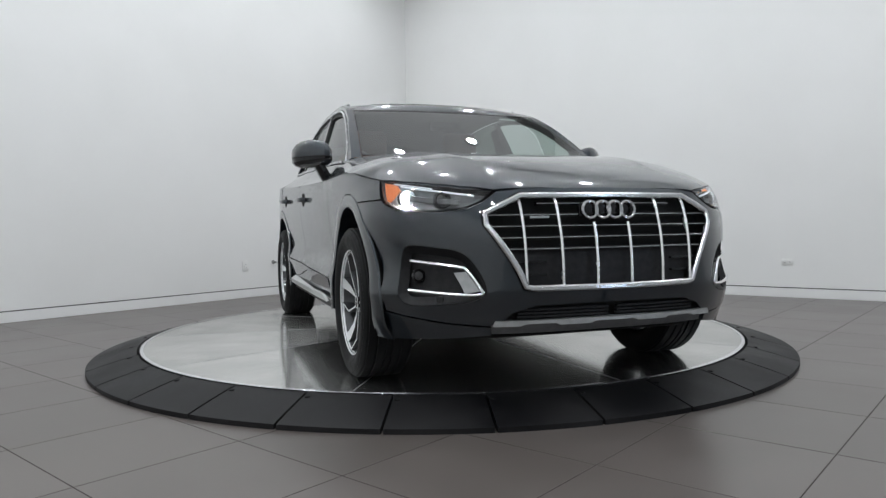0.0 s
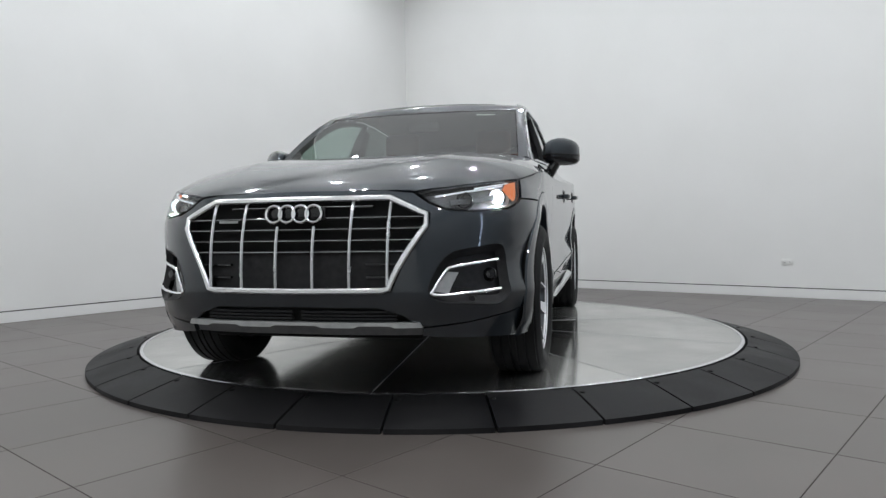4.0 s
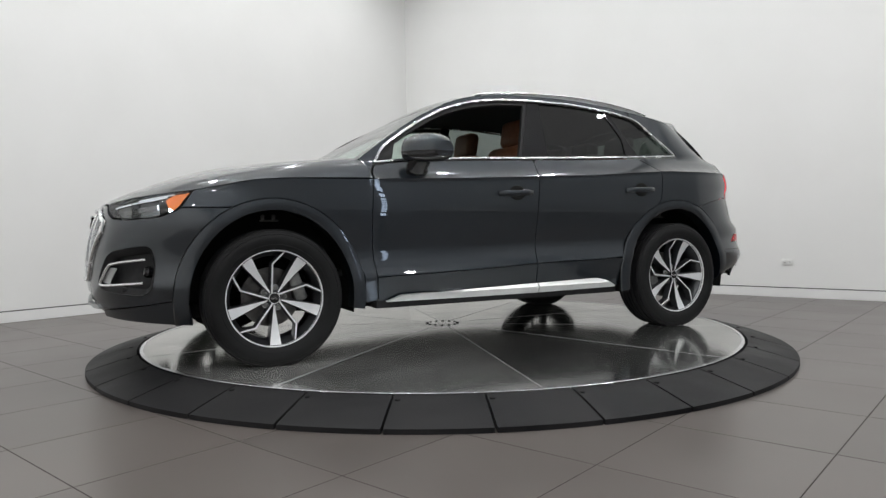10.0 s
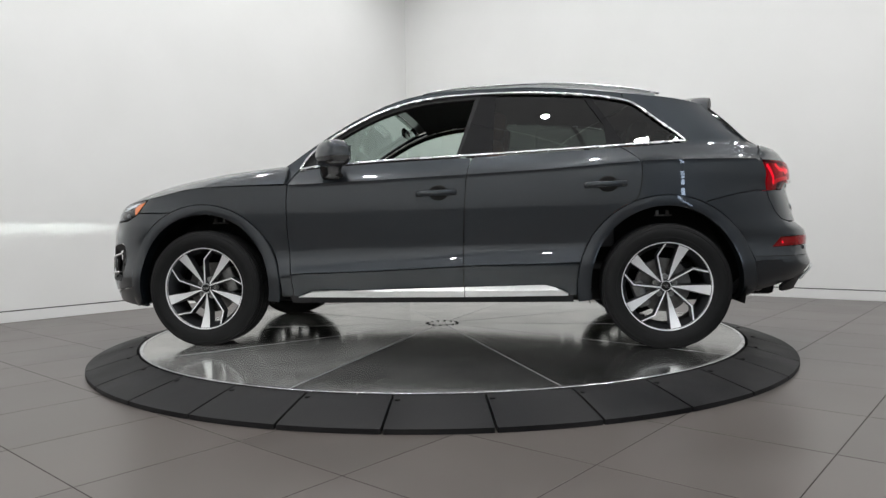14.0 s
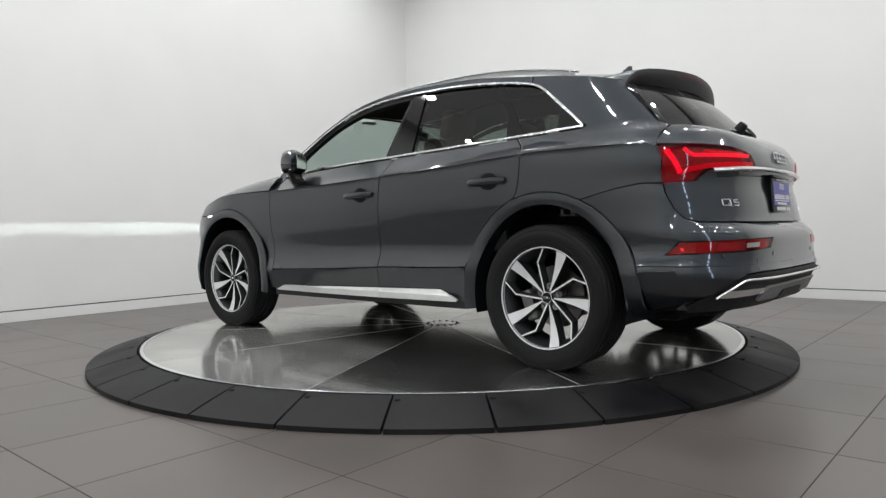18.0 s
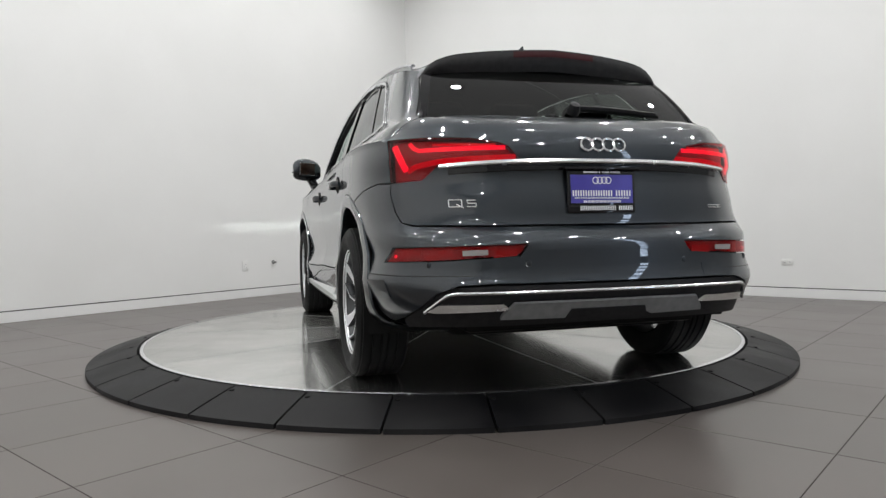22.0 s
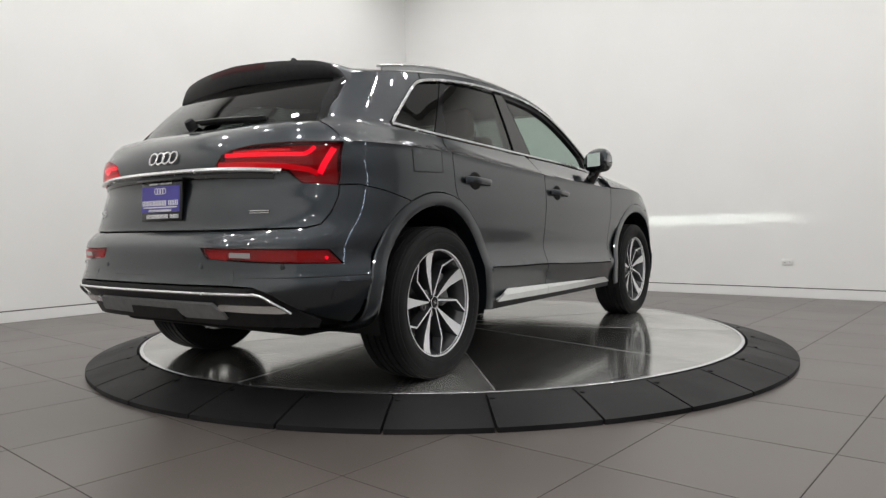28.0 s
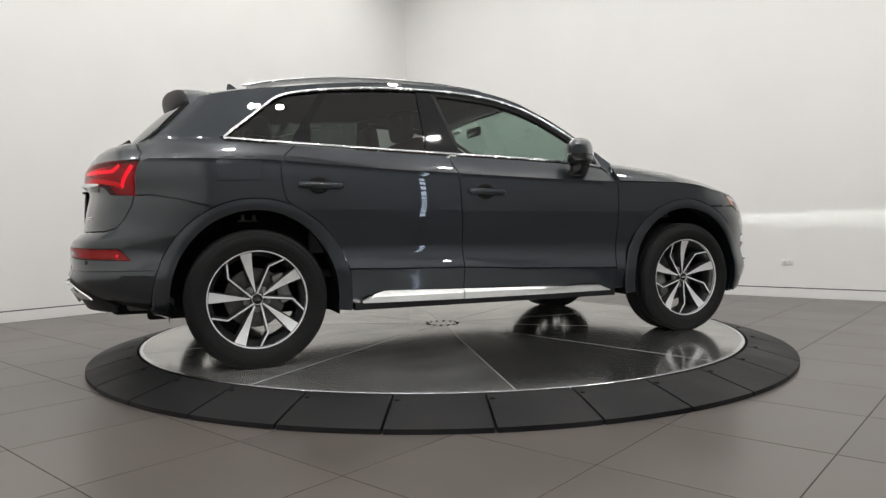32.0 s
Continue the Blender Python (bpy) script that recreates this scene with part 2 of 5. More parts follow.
def lathe(profile, n=48, m=None, closed=False):
    """Turns (radius, height) pairs round z."""
    verts, faces = [], []
    k = len(profile)
    for i in range(n):
        a = 2 * math.pi * i / n
        for r, z in profile:
            verts.append(Vector((r * math.cos(a), r * math.sin(a), z)))
    for i in range(n):
        j = (i + 1) % n
        for q in range(k if closed else k - 1):
            w = (q + 1) % k
            faces.append((i * k + q, j * k + q, j * k + w, i * k + w))
    if m is not None:
        verts = [m @ v for v in verts]
    return mesh_of("lathe", verts, faces)


def sweep(points, profile, normals=None, closed=False, caps=True):
    """Carries a profile of (across, out) pairs along a 3D path; 'out' follows the given normals."""
    pts = [Vector(p) for p in points]
    n, k = len(pts), len(profile)
    verts, faces = [], []
    for i, p in enumerate(pts):
        a = pts[i - 1] if (i or closed) else p
        b = pts[(i + 1) % n] if (i < n - 1 or closed) else p
        t = (b - a).normalized()
        up = Vector(normals[i]) if normals else Vector((0, 0, 1))
        side = t.cross(up).normalized()
        up = side.cross(t).normalized()
        for c, o in profile:
            verts.append(p + side * c + up * o)
    for i in range(n if closed else n - 1):
        j = (i + 1) % n
        for q in range(k):
            w = (q + 1) % k
            faces.append((i * k + q, i * k + w, j * k + w, j * k + q))
    if caps and not closed:
        faces.append(tuple(range(k)))
        faces.append(tuple(range((n - 1) * k, n * k)))
    me = mesh_of("sweep", verts, faces)
    bm = bmesh.new()
    bm.from_mesh(me)
    return bm


def ring_profile(r, n=8):
    return [(r * math.cos(2 * math.pi * i / n), r * math.sin(2 * math.pi * i / n)) for i in range(n)]


def flat_profile(w, h, r=0.3):
    """A flat strip's section, w wide and h high, its edges rounded off."""
    e = h * r
    return [(-w / 2, 0), (-w / 2, h - e), (-w / 2 + e, h), (w / 2 - e, h), (w / 2, h - e), (w / 2, 0)]


def spline(pts, n=8):
    """A Catmull-Rom line through the points, n steps between two of them."""
    p = [Vector(q) for q in pts]
    p = [2 * p[0] - p[1]] + p + [2 * p[-1] - p[-2]]
    out = []
    for a, b, c, d in zip(p, p[1:], p[2:], p[3:]):
        for i in range(n):
            t = i / n
            out.append(0.5 * (2 * b + (c - a) * t + (2 * a - 5 * b + 4 * c - d) * t * t + (3 * b - a - 3 * c + d) * t ** 3))
    out.append(p[-2])
    return out


def inside(pts, poly):
    x, y = pts[:, 0], pts[:, 1]
    hit = np.zeros(len(pts), bool)
    for (x1, y1), (x2, y2) in zip(poly, np.roll(poly, -1, axis=0)):
        if y1 != y2:
            hit ^= ((y1 > y) != (y2 > y)) & (x < (x2 - x1) * (y - y1) / (y2 - y1) + x1)
    return hit


def dense(poly, step):
    out = []
    for a, b in zip(poly, poly[1:] + poly[:1]):
        k = max(1, math.ceil(math.hypot(b[0] - a[0], b[1] - a[1]) / step))
        out += [(a[0] + (b[0] - a[0]) * i / k, a[1] + (b[1] - a[1]) * i / k) for i in range(k)]
    return out


def shrink(poly, d):
    """Moves a polygon's outline inwards by d."""
    p = np.array([tuple(q)[:2] for q in poly], float)
    area = np.sum(p[:, 0] * np.roll(p[:, 1], -1) - p[:, 1] * np.roll(p[:, 0], -1))
    a, b = p - np.roll(p, 1, axis=0), np.roll(p, -1, axis=0) - p
    na = np.stack([-a[:, 1], a[:, 0]], 1) / (np.linalg.norm(a, axis=1)[:, None] + 1e-9)
    nb = np.stack([-b[:, 1], b[:, 0]], 1) / (np.linalg.norm(b, axis=1)[:, None] + 1e-9)
    s = na + nb
    s /= np.maximum(np.linalg.norm(s, axis=1), .5)[:, None] * np.maximum(np.linalg.norm(s, axis=1) / 2, .6)[:, None]
    return [tuple(q) for q in p + s * d * (1 if area > 0 else -1)]


def sheet(outline, skin, step=0.03, holes=(), lip=0.014, gap=0.0025, flip=False, out=None, offset=0.0, lines=()):
    """A panel: the outline in the skin's own two coordinates is filled, laid on the skin and given a folded edge."""
    outer = dense(shrink(outline, gap), step)
    inner = [dense(shrink(h, -gap), step) for h in holes]
    loops = [outer] + inner
    lo, hi = np.min(outer, axis=0), np.max(outer, axis=0)
    gx, gy = np.meshgrid(np.arange(lo[0] + step / 2, hi[0], step), np.arange(lo[1] + step / 2, hi[1], step))
    grid = np.stack([gx.ravel(), gy.ravel()], 1)
    keep = inside(grid, np.array(outer))
    for h in inner:
        keep &= ~inside(grid, np.array(h))
    grid = grid[keep]
    if len(grid):
        ring = np.array(sum(loops, []))
        near = np.min((grid[:, None, 0] - ring[None, :, 0]) ** 2 + (grid[:, None, 1] - ring[None, :, 1]) ** 2, axis=1)
        grid = grid[near > (0.45 * step) ** 2]
    ridge, ridge_edges = [], []
    for ln in lines:
        run = []
        for p, q in zip(ln, ln[1:]):
            n = max(1, math.ceil(math.hypot(q[0] - p[0], q[1] - p[1]) / step))
            run += [(p[0] + (q[0] - p[0]) * i / n, p[1] + (q[1] - p[1]) * i / n) for i in range(n)]
        run = np.array(run + [ln[-1]])
        ok = inside(run, np.array(shrink(outer, step * .4)))
        run = [tuple(p) for p, good in zip(run, ok) if good]
        ridge_edges += [(len(ridge) + i, len(ridge) + i + 1) for i in range(len(run) - 1)]
        ridge += run
    if ridge and len(grid):
        rr = np.array(ridge)
        near = np.min((grid[:, None, 0] - rr[None, :, 0]) ** 2 + (grid[:, None, 1] - rr[None, :, 1]) ** 2, axis=1)
        grid = grid[near > (0.45 * step) ** 2]
    base = sum(len(lp) for lp in loops)
    verts = [Vector(p) for p in sum(loops, [])] + [Vector(p) for p in ridge] + [Vector(p) for p in grid]
    edges, k = [(base + i, base + j) for i, j in ridge_edges], 0
    for lp in loops:
        edges += [(k + i, k + (i + 1) % len(lp)) for i in range(len(lp))]
        k += len(lp)
    v2, _, tris, *_ = DELAUNAY(verts, edges, [], 0, 1e-6)
    v2 = np.array([tuple(v) for v in v2])
    tris = np.array([t for t in tris if len(t) == 3])
    mid = v2[tris].mean(axis=1)
    keep = inside(mid, np.array(outer))
    for h in inner:
        keep &= ~inside(mid, np.array(h))
    tris = tris[keep]
    v3 = np.array([skin(a, b) for a, b in v2])
    n = np.cross(v3[tris[:, 1]] - v3[tris[:, 0]], v3[tris[:, 2]] - v3[tris[:, 0]])
    nv = np.zeros_like(v3)
    for c in range(3):
        np.add.at(nv, tris[:, c], n)
    total = n.sum(axis=0)
    c = v3[tris].mean(axis=(0, 1))
    ref = np.array(out if out is not None else (c[0] * .25, c[1], 0.15))
    if total @ ref < 0:
        tris, nv = tris[:, ::-1], -nv
    nv /= np.linalg.norm(nv, axis=1)[:, None] + 1e-12
    v3 = v3 + nv * offset
    if flip:
        v3, nv, tris = v3 * (1, -1, 1), nv * (1, -1, 1), tris[:, ::-1]
    faces = [tuple(int(i) for i in t) for t in tris]
    vout = [tuple(v) for v in v3]
    if lip:
        count = {}
        for t in faces:
            for a, b in zip(t, t[1:] + t[:1]):
                count[(a, b)] = 1
        back = {}
        for a, b in list(count):
            if (b, a) not in count:
                for i in (a, b):
                    if i not in back:
                        back[i] = len(vout)
                        vout.append(tuple(v3[i] - nv[i] * lip))
                faces.append((b, a, back[a], back[b]))
    return mesh_of("panel", vout, faces, angle=40)


def letters(text, size, depth=0.002):
    """Flat raised writing in the built-in font, centred, as a mesh in its own x-y plane."""
    cu = bpy.data.curves.new("letters", "FONT")
    cu.body, cu.size, cu.extrude, cu.align_x, cu.align_y = text, size, depth, "CENTER", "CENTER"
    cu.resolution_u = 3
    tmp = bpy.data.objects.new("letters", cu)
    scene.collection.objects.link(tmp)
    me = bpy.data.meshes.new_from_object(tmp)
    bpy.data.objects.remove(tmp)
    bpy.data.curves.remove(cu)
    return me


# ---- the room ----


def wall(name, a0, b0, a1, b1, inward, material=None, label="plain matt white painted studio wall"):
    """A wall from (a0, b0) to (a1, b1), 0.2 m thick, outside the room."""
    p, q = in_room(a0, b0, 0).xy, in_room(a1, b1, 0).xy
    o = (WALL_A * inward[0] - WALL_B * inward[1]) * -0.2
    z0, z1 = FLOOR_Z - 0.05, CEIL_Z + 0.05
    ring = [p, q, q + o, p + o]
    verts = [(v.x, v.y, z) for z in (z0, z1) for v in ring]
    faces = [(0, 1, 2, 3), (4, 5, 6, 7)] + [(i, (i + 1) % 4, 4 + (i + 1) % 4, 4 + i) for i in range(4)]
    bm = bmesh.new()
    bm.from_mesh(mesh_of(name, verts, faces, smooth=False))
    return tagged(part(name, bm, material or WALL, None), label, "wall", kind="structure")


SIZE_A, SIZE_B = 11.6, 11.6
wall("wall_left", 0, -0.2, 0, SIZE_B + 0.2, (1, 0))
wall("wall_right", 0, 0, SIZE_A, 0, (0, 1))
wall("wall_near_left", 0, SIZE_B, SIZE_A, SIZE_B, (0, -1))
# out of view; its grey only shapes what the paint reflects
wall("wall_near_right", SIZE_A, -0.2, SIZE_A, SIZE_B + 0.2, (-1, 0), GREYWALL, "unseen closing wall, greyed to darken reflections in the car")


def slab(name, z0, z1, material, label, category):
    c = [in_room(a, b, 0).xy for a, b in ((-0.2, -0.2), (SIZE_A + .2, -0.2), (SIZE_A + .2, SIZE_B + .2), (-0.2, SIZE_B + .2))]
    verts = [(v.x, v.y, z) for z in (z0, z1) for v in c]
    bm = bmesh.new()
    bm.from_mesh(mesh_of(name, verts, [(3, 2, 1, 0), (4, 5, 6, 7)] + [(i, (i + 1) % 4, 4 + (i + 1) % 4, 4 + i) for i in range(4)], smooth=False))
    return tagged(part(name, bm, material, None), label, category, kind="structure")


slab("ceiling", CEIL_Z, CEIL_Z + 0.12, CEILING, "flat grey painted ceiling with rows of lights", "ceiling")
floor = slab("floor", FLOOR_Z - 0.12, FLOOR_Z - 0.0009, GROUT, "grey-brown porcelain tile floor with dark grout", "floor")

for side, (a0, b0, a1, b1, inward) in enumerate(((0, 0, 0, SIZE_B, (1, 0)), (0, 0, SIZE_A, 0, (0, 1)),
                                               (0, SIZE_B, SIZE_A, SIZE_B, (0, -1)), (SIZE_A, 0, SIZE_A, SIZE_B, (-1, 0)))):
    p, q = in_room(a0, b0, 0), in_room(a1, b1, 0)
    o3 = (WALL_A * inward[0] - WALL_B * inward[1])
    mid, ang = (p + q) / 2, math.atan2((q - p).y, (q - p).x)
    length = (q - p).length - (0.03 if side % 2 else 0.0)
    m = Matrix.Translation((mid.x + o3.x * 0.006, mid.y + o3.y * 0.006, 0)) @ Matrix.Rotation(ang, 4, "Z")
    base = part("baseboard", box((length, 0.012, 0.100), (0, 0, FLOOR_Z + 0.050), 0.002, 1, m), TRIM, None)
    tagged(base, "white painted flush baseboard under a dark shadow gap", "baseboard", kind="structure")
    part("shadow_gap", box((length, 0.010, 0.009), (0, -0.0 , FLOOR_Z + 0.1055), 0, 1, m), REVEAL, base)

# ---- the turntable ----
R_DISC, R_IN, R_OUT = 2.024, 2.040, 2.318
CROWN = 0.03
N_PLATES, N_RAMPS = 10, 32
TURN_0, TURN_RATE = -70.674, -8.348


def arc_wedge(r0, r1, a0, a1, height, n=12, bottom=None):
    """A plate between two radii and two angles; height(r) is its top."""
    verts, faces = [], []
    rs = [r0 + (r1 - r0) * k / 4 for k in range(5)]
    for i in range(n + 1):
        a = a0 + (a1 - a0) * i / n
        for r in rs:
            verts.append((r * math.cos(a), r * math.sin(a), height(r)))
        for r in (r1, r0):
            verts.append((r * math.cos(a), r * math.sin(a), height(r) - 0.02 if bottom is None else bottom))
    k = 7
    for i in range(n):
        for q in range(k):
            w = (q + 1) % k
            faces.append((i * k + q, i * k + w, (i + 1) * k + w, (i + 1) * k + q))
    faces += [tuple(range(k)), tuple(range(n * k, n * k + k))]
    bm = bmesh.new()
    bm.from_mesh(mesh_of("wedge", verts, faces))
    return bm


disc = new("turntable_disc")
tagged(disc, "round rotating turntable of brushed steel plates, scuffed", "turntable")
ME_PLATE = None
for k in range(N_PLATES):
    step = 2 * math.pi / N_PLATES
    plate = part("plate", ME_PLATE or arc_wedge(0.105, R_DISC - 0.022, 0.0011, step - 0.0011, lambda r: CROWN * (1 - r / R_DISC) - 0.0005, 14), STEEL, disc)
    ME_PLATE = plate.data
    plate.matrix_local = Matrix.Rotation(radians(5.0) + step * k, 4, "Z")
# thin silver strips paint in the glint of the plates' chamfered edges
for k in range(N_PLATES):
    strip = part("seam_glint", box((R_DISC - 0.14, 0.0045, 0.002), (0.115 + (R_DISC - 0.14) / 2, 0, 0), 0.0004, 1,
                 Matrix.Rotation(radians(5.0) + 2 * math.pi / N_PLATES * k, 4, "Z") @ Matrix.Translation((0, 0, CROWN - 0.0006)) @ Matrix.Rotation(math.atan(CROWN / R_DISC), 4, "Y")), SILVER, disc)
part("rim_band", lathe([(R_DISC - 0.021, CROWN * 0.01), (R_DISC - 0.021, 0.002), (R_DISC - 0.002, 0.002), (R_DISC, 0.0), (R_DISC, -0.06), (R_DISC - 0.02, -0.06)], 160), CHROME, disc, "bright steel edge band")
part("sub_plate", lathe([(0.0, CROWN - 0.012), (R_DISC - 0.021, -0.012), (R_DISC - 0.021, -0.05), (0.0, -0.05)], 96), GAP, disc)
part("hub_cover", lathe([(0.0, CROWN + 0.001), (0.100, CROWN - 0.001), (0.1035, CROWN - 0.004), (0.1035, CROWN - 0.014)], 48), STEEL, disc)
for k in range(14):
    a = 2 * math.pi * k / 14 + .2
    part("bolt", lathe([(0.0, 0.004), (0.008, 0.004), (0.0095, 0.002), (0.0095, -0.004)], 10,
         pose(0.112 * math.cos(a), 0.112 * math.sin(a), CROWN * .945)), BLACK, disc)

ramp = new("turntable_ramp_ring")
tagged(ramp, "black rubber ramp ring of wedge segments round the turntable", "ramp")
PHI_0, PHI_STEP = radians(-118.62), 2 * math.pi / N_RAMPS


def ramp_height(r):
    t = max(0.0, min(1.0, (r - R_IN) / (R_OUT - R_IN)))
    return FLOOR_Z + 0.024 + (0.0 - FLOOR_Z - 0.024) * (1 - t ** 1.1) - 0.002


for k in range(N_RAMPS):
    a0 = PHI_0 + PHI_STEP * k
    part("ramp_segment", arc_wedge(R_IN, R_OUT, a0 + 0.0026, a0 + PHI_STEP - 0.0026, ramp_height, 8, FLOOR_Z), RUBBER, ramp)
    a = a0 + 0.012
    part("bolt", lathe([(0.0, 0.004), (0.011, 0.004), (0.013, 0.001), (0.013, -0.003)], 10,
         pose(2.085 * math.cos(a), 2.085 * math.sin(a), ramp_height(2.085))), BLACK, ramp)
part("pit_liner", lathe([(R_DISC + 0.004, -0.05), (R_IN + 0.01, -0.05)], 96), GAP, ramp)

# ---- the floor tiles ----
TILE_M = 0.6055
TILE_TURN = radians(-40.8)
TILE_O = Vector((1.369, -2.627))
TA = Vector((math.cos(TILE_TURN), math.sin(TILE_TURN)))
TB = Vector((-TA.y, TA.x))


def tile_mesh(size):
    bm = box((size, size, 0.010), (0, 0, -0.005), 0.0004, 1)
    me = bpy.data.meshes.new("tile")
    bm.to_mesh(me)
    bm.free()
    me.materials.append(TILE)
    return me
def smooth_table(xs, ys):
    """A smooth monotone cubic through a few stations."""
    h = [b - a for a, b in zip(xs, xs[1:])]
    d = [(b - a) / k for a, b, k in zip(ys, ys[1:], h)]
    m = [d[0]] + [0.0 if p * q <= 0 else 2 * p * q / (p + q) for p, q in zip(d, d[1:])] + [d[-1]]

    def at(x):
        if x <= xs[0]:
            return ys[0] + m[0] * (x - xs[0])
        if x >= xs[-1]:
            return ys[-1] + m[-1] * (x - xs[-1])
        i = 0
        while x > xs[i + 1]:
            i += 1
        t = (x - xs[i]) / h[i]
        return ((1 + 2 * t) * (1 - t) ** 2 * ys[i] + t * (1 - t) ** 2 * h[i] * m[i]
                + t * t * (3 - 2 * t) * ys[i + 1] + t * t * (t - 1) * h[i] * m[i + 1])
    return at


# stations of the body: x forward, y to its left, z up from the turntable
SHOULDER = smooth_table([-2.1, -1.7, -1.24, -.73, -.25, .46, .87, 1.3, 1.5, 1.65, 1.80, 2.04, 2.19, 2.3],
                        [1.115, 1.105, 1.086, 1.055, 1.035, 1.01, 1.0, .997, .985, .958, .932, .90, .868, .845])
BELT = smooth_table([-2.0, -1.55, -1.46, -1.1, -.75, -.27, .12, .47, .66, .83],
                    [1.235, 1.217, 1.212, 1.194, 1.178, 1.16, 1.148, 1.132, 1.121, 1.10])
BELT_Y = smooth_table([-1.55, -1.2, -.6, .3, .9], [.742, .77, .80, .808, .80])
LOWER_CREASE = smooth_table([-.9, -.7, -.24, .13, .83], [.506, .499, .49, .472, .45])
SIDE_Y = smooth_table([.2, .3, .40, .455, .50, .58, .74, .88, 1.0, 1.1],
                      [.86, .893, .914, .927, .910, .893, .913, .926, .926, .92])
NOSE_X = smooth_table([.2, .28, .34, .40, .466, .55, .65, .785, .84, .88, .95], [2.10, 2.22, 2.292, 2.303, 2.310, 2.309, 2.300, 2.264, 2.244, 2.222, 2.15])
TAIL_X = smooth_table([.26, .33, .36, .41, .476, .535, .60, .652, .675, .70, .722, .74, .80, .85, .93, .962, .985, 1.03, 1.08, 1.12, 1.155, 1.18, 1.192, 1.3, 1.46],
                      [1.9, 2.15, 2.24, 2.32, 2.35, 2.330, 2.328, 2.329, 2.319, 2.295, 2.268, 2.262, 2.257, 2.250, 2.236, 2.243, 2.258, 2.256, 2.240, 2.212, 2.165, 2.105, 2.065, 1.975, 1.82])
TAIL_N = smooth_table([.3, .45, .68, .80, .95, 1.10, 1.19, 1.3, 1.5], [3.6, 4.2, 4.2, 3.6, 3.3, 3.3, 4.7, 3.7, 3.0])
X0, SPAN = 1.35, 1.4


def side_y(x, z):
    """Half width of the body between the axles."""
    sh = SHOULDER(x)
    if z <= sh:
        if z < .62:
            return SIDE_Y(z - LOWER_CREASE(max(-1.0, min(.9, x))) + .455)
        d = sh - z
        return SIDE_Y(z) - .0075 * (1 - math.exp(-d / .009)) * math.exp(-d / .07) * max(0.0, min(1.0, (1.0 - x) / .3))
    zb, yb, ys = BELT(x), BELT_Y(x), SIDE_Y(sh)
    if z <= zb:
        t = (z - sh) / (zb - sh)
        return ys + (yb - ys) * t ** .8
    return yb - .30 * (z - zb) - .12 * (z - zb) ** 2


def shoulder_out(f):
    """Fuller front corners."""
    return 1 + .034 * math.sin(math.pi * f / radians(52)) ** 2 if f < radians(52) else 1.0


def nose_in(f, z):
    """The wings lean inwards above the lamps."""
    k, t = max(0.0, min(1.0, (z - .76) / .17)), max(0.0, min(1.0, f / radians(26)))
    return 1 - .052 * k * t * t * (3 - 2 * t)


def shell(u, z):
    """The body's outer skin; u is x between the axles and then runs round the nose (2.75) or the tail (-2.75)."""
    if abs(u) <= X0:
        return (u, side_y(u, z), z)
    f = (abs(u) - X0) / SPAN * math.pi / 2
    n = 3.1 if u > 0 else TAIL_N(z)
    far = NOSE_X(z) if u > 0 else TAIL_X(z)
    w = side_y(math.copysign(X0, u), z)
    s, c = math.sin(f), math.cos(f)
    r = (abs(c) ** n + abs(s) ** n) ** (-1 / n)
    x = X0 + (far - X0) * r * s
    if u > 0:
        w *= shoulder_out(f) * nose_in(f, z)
    return (math.copysign(x, u), w * r * c, z)

# ---- the car: surfaces ----
ROOF_C = smooth_table([-1.95, -1.5, -1.1, -.7, -.3, .1, .20, .272], [1.497, 1.562, 1.603, 1.622, 1.622, 1.592, 1.560, 1.514])
ROOF_E = smooth_table([-1.9, -1.67, -1.5, -1.3, -1.13, -.96, -.78, -.6, -.4, -.24, -.06, .12, .30],
                      [1.41, 1.455, 1.487, 1.518, 1.54, 1.562, 1.578, 1.588, 1.59, 1.588, 1.578, 1.549, 1.493])
HOOD_C = smooth_table([.9, 1.02, 1.2, 1.38, 1.56, 1.7, 1.8, 1.9, 2.04, 2.12, 2.19, 2.25],
                      [1.146, 1.135, 1.122, 1.107, 1.085, 1.060, 1.036, 1.006, .958, .926, .895, .85])


def skin(x, z):
    """The side of the body by x and height."""
    if abs(x) <= X0:
        return (x, side_y(x, z), z)
    n = 3.1 if x > 0 else TAIL_N(z)
    far = NOSE_X(z) if x > 0 else TAIL_X(z)
    a = min((abs(x) - X0) / (far - X0), .9995)
    b = (1 - a ** n) ** (1 / n)
    f = math.atan2(a, b)
    return (x, side_y(math.copysign(X0, x), z) * b * (shoulder_out(f) * nose_in(f, z) if x > 0 else 1.0), z)


def front_skin(u, z):
    if u <= 2.75:
        return shell(u, z)
    x, y, z = shell(5.5 - u, z)
    return (x, -y, z)


def rear_skin(u, z):
    if u >= -2.75:
        return shell(u, z)
    x, y, z = shell(-5.5 - u, z)
    return (x, -y, z)


def u_at(x, z):
    """The skin's running coordinate where its x is the given one."""
    if abs(x) <= X0:
        return x
    lo, hi = X0, 2.75
    for _ in range(30):
        mid = (lo + hi) / 2
        lo, hi = (mid, hi) if abs(shell(math.copysign(mid, x), z)[0]) < abs(x) else (lo, mid)
    return math.copysign((lo + hi) / 2, x)


def BONNET_CREASE(x):
    """Half distance of the two bonnet creases."""
    return .56 - .12 * (x - 1.0)


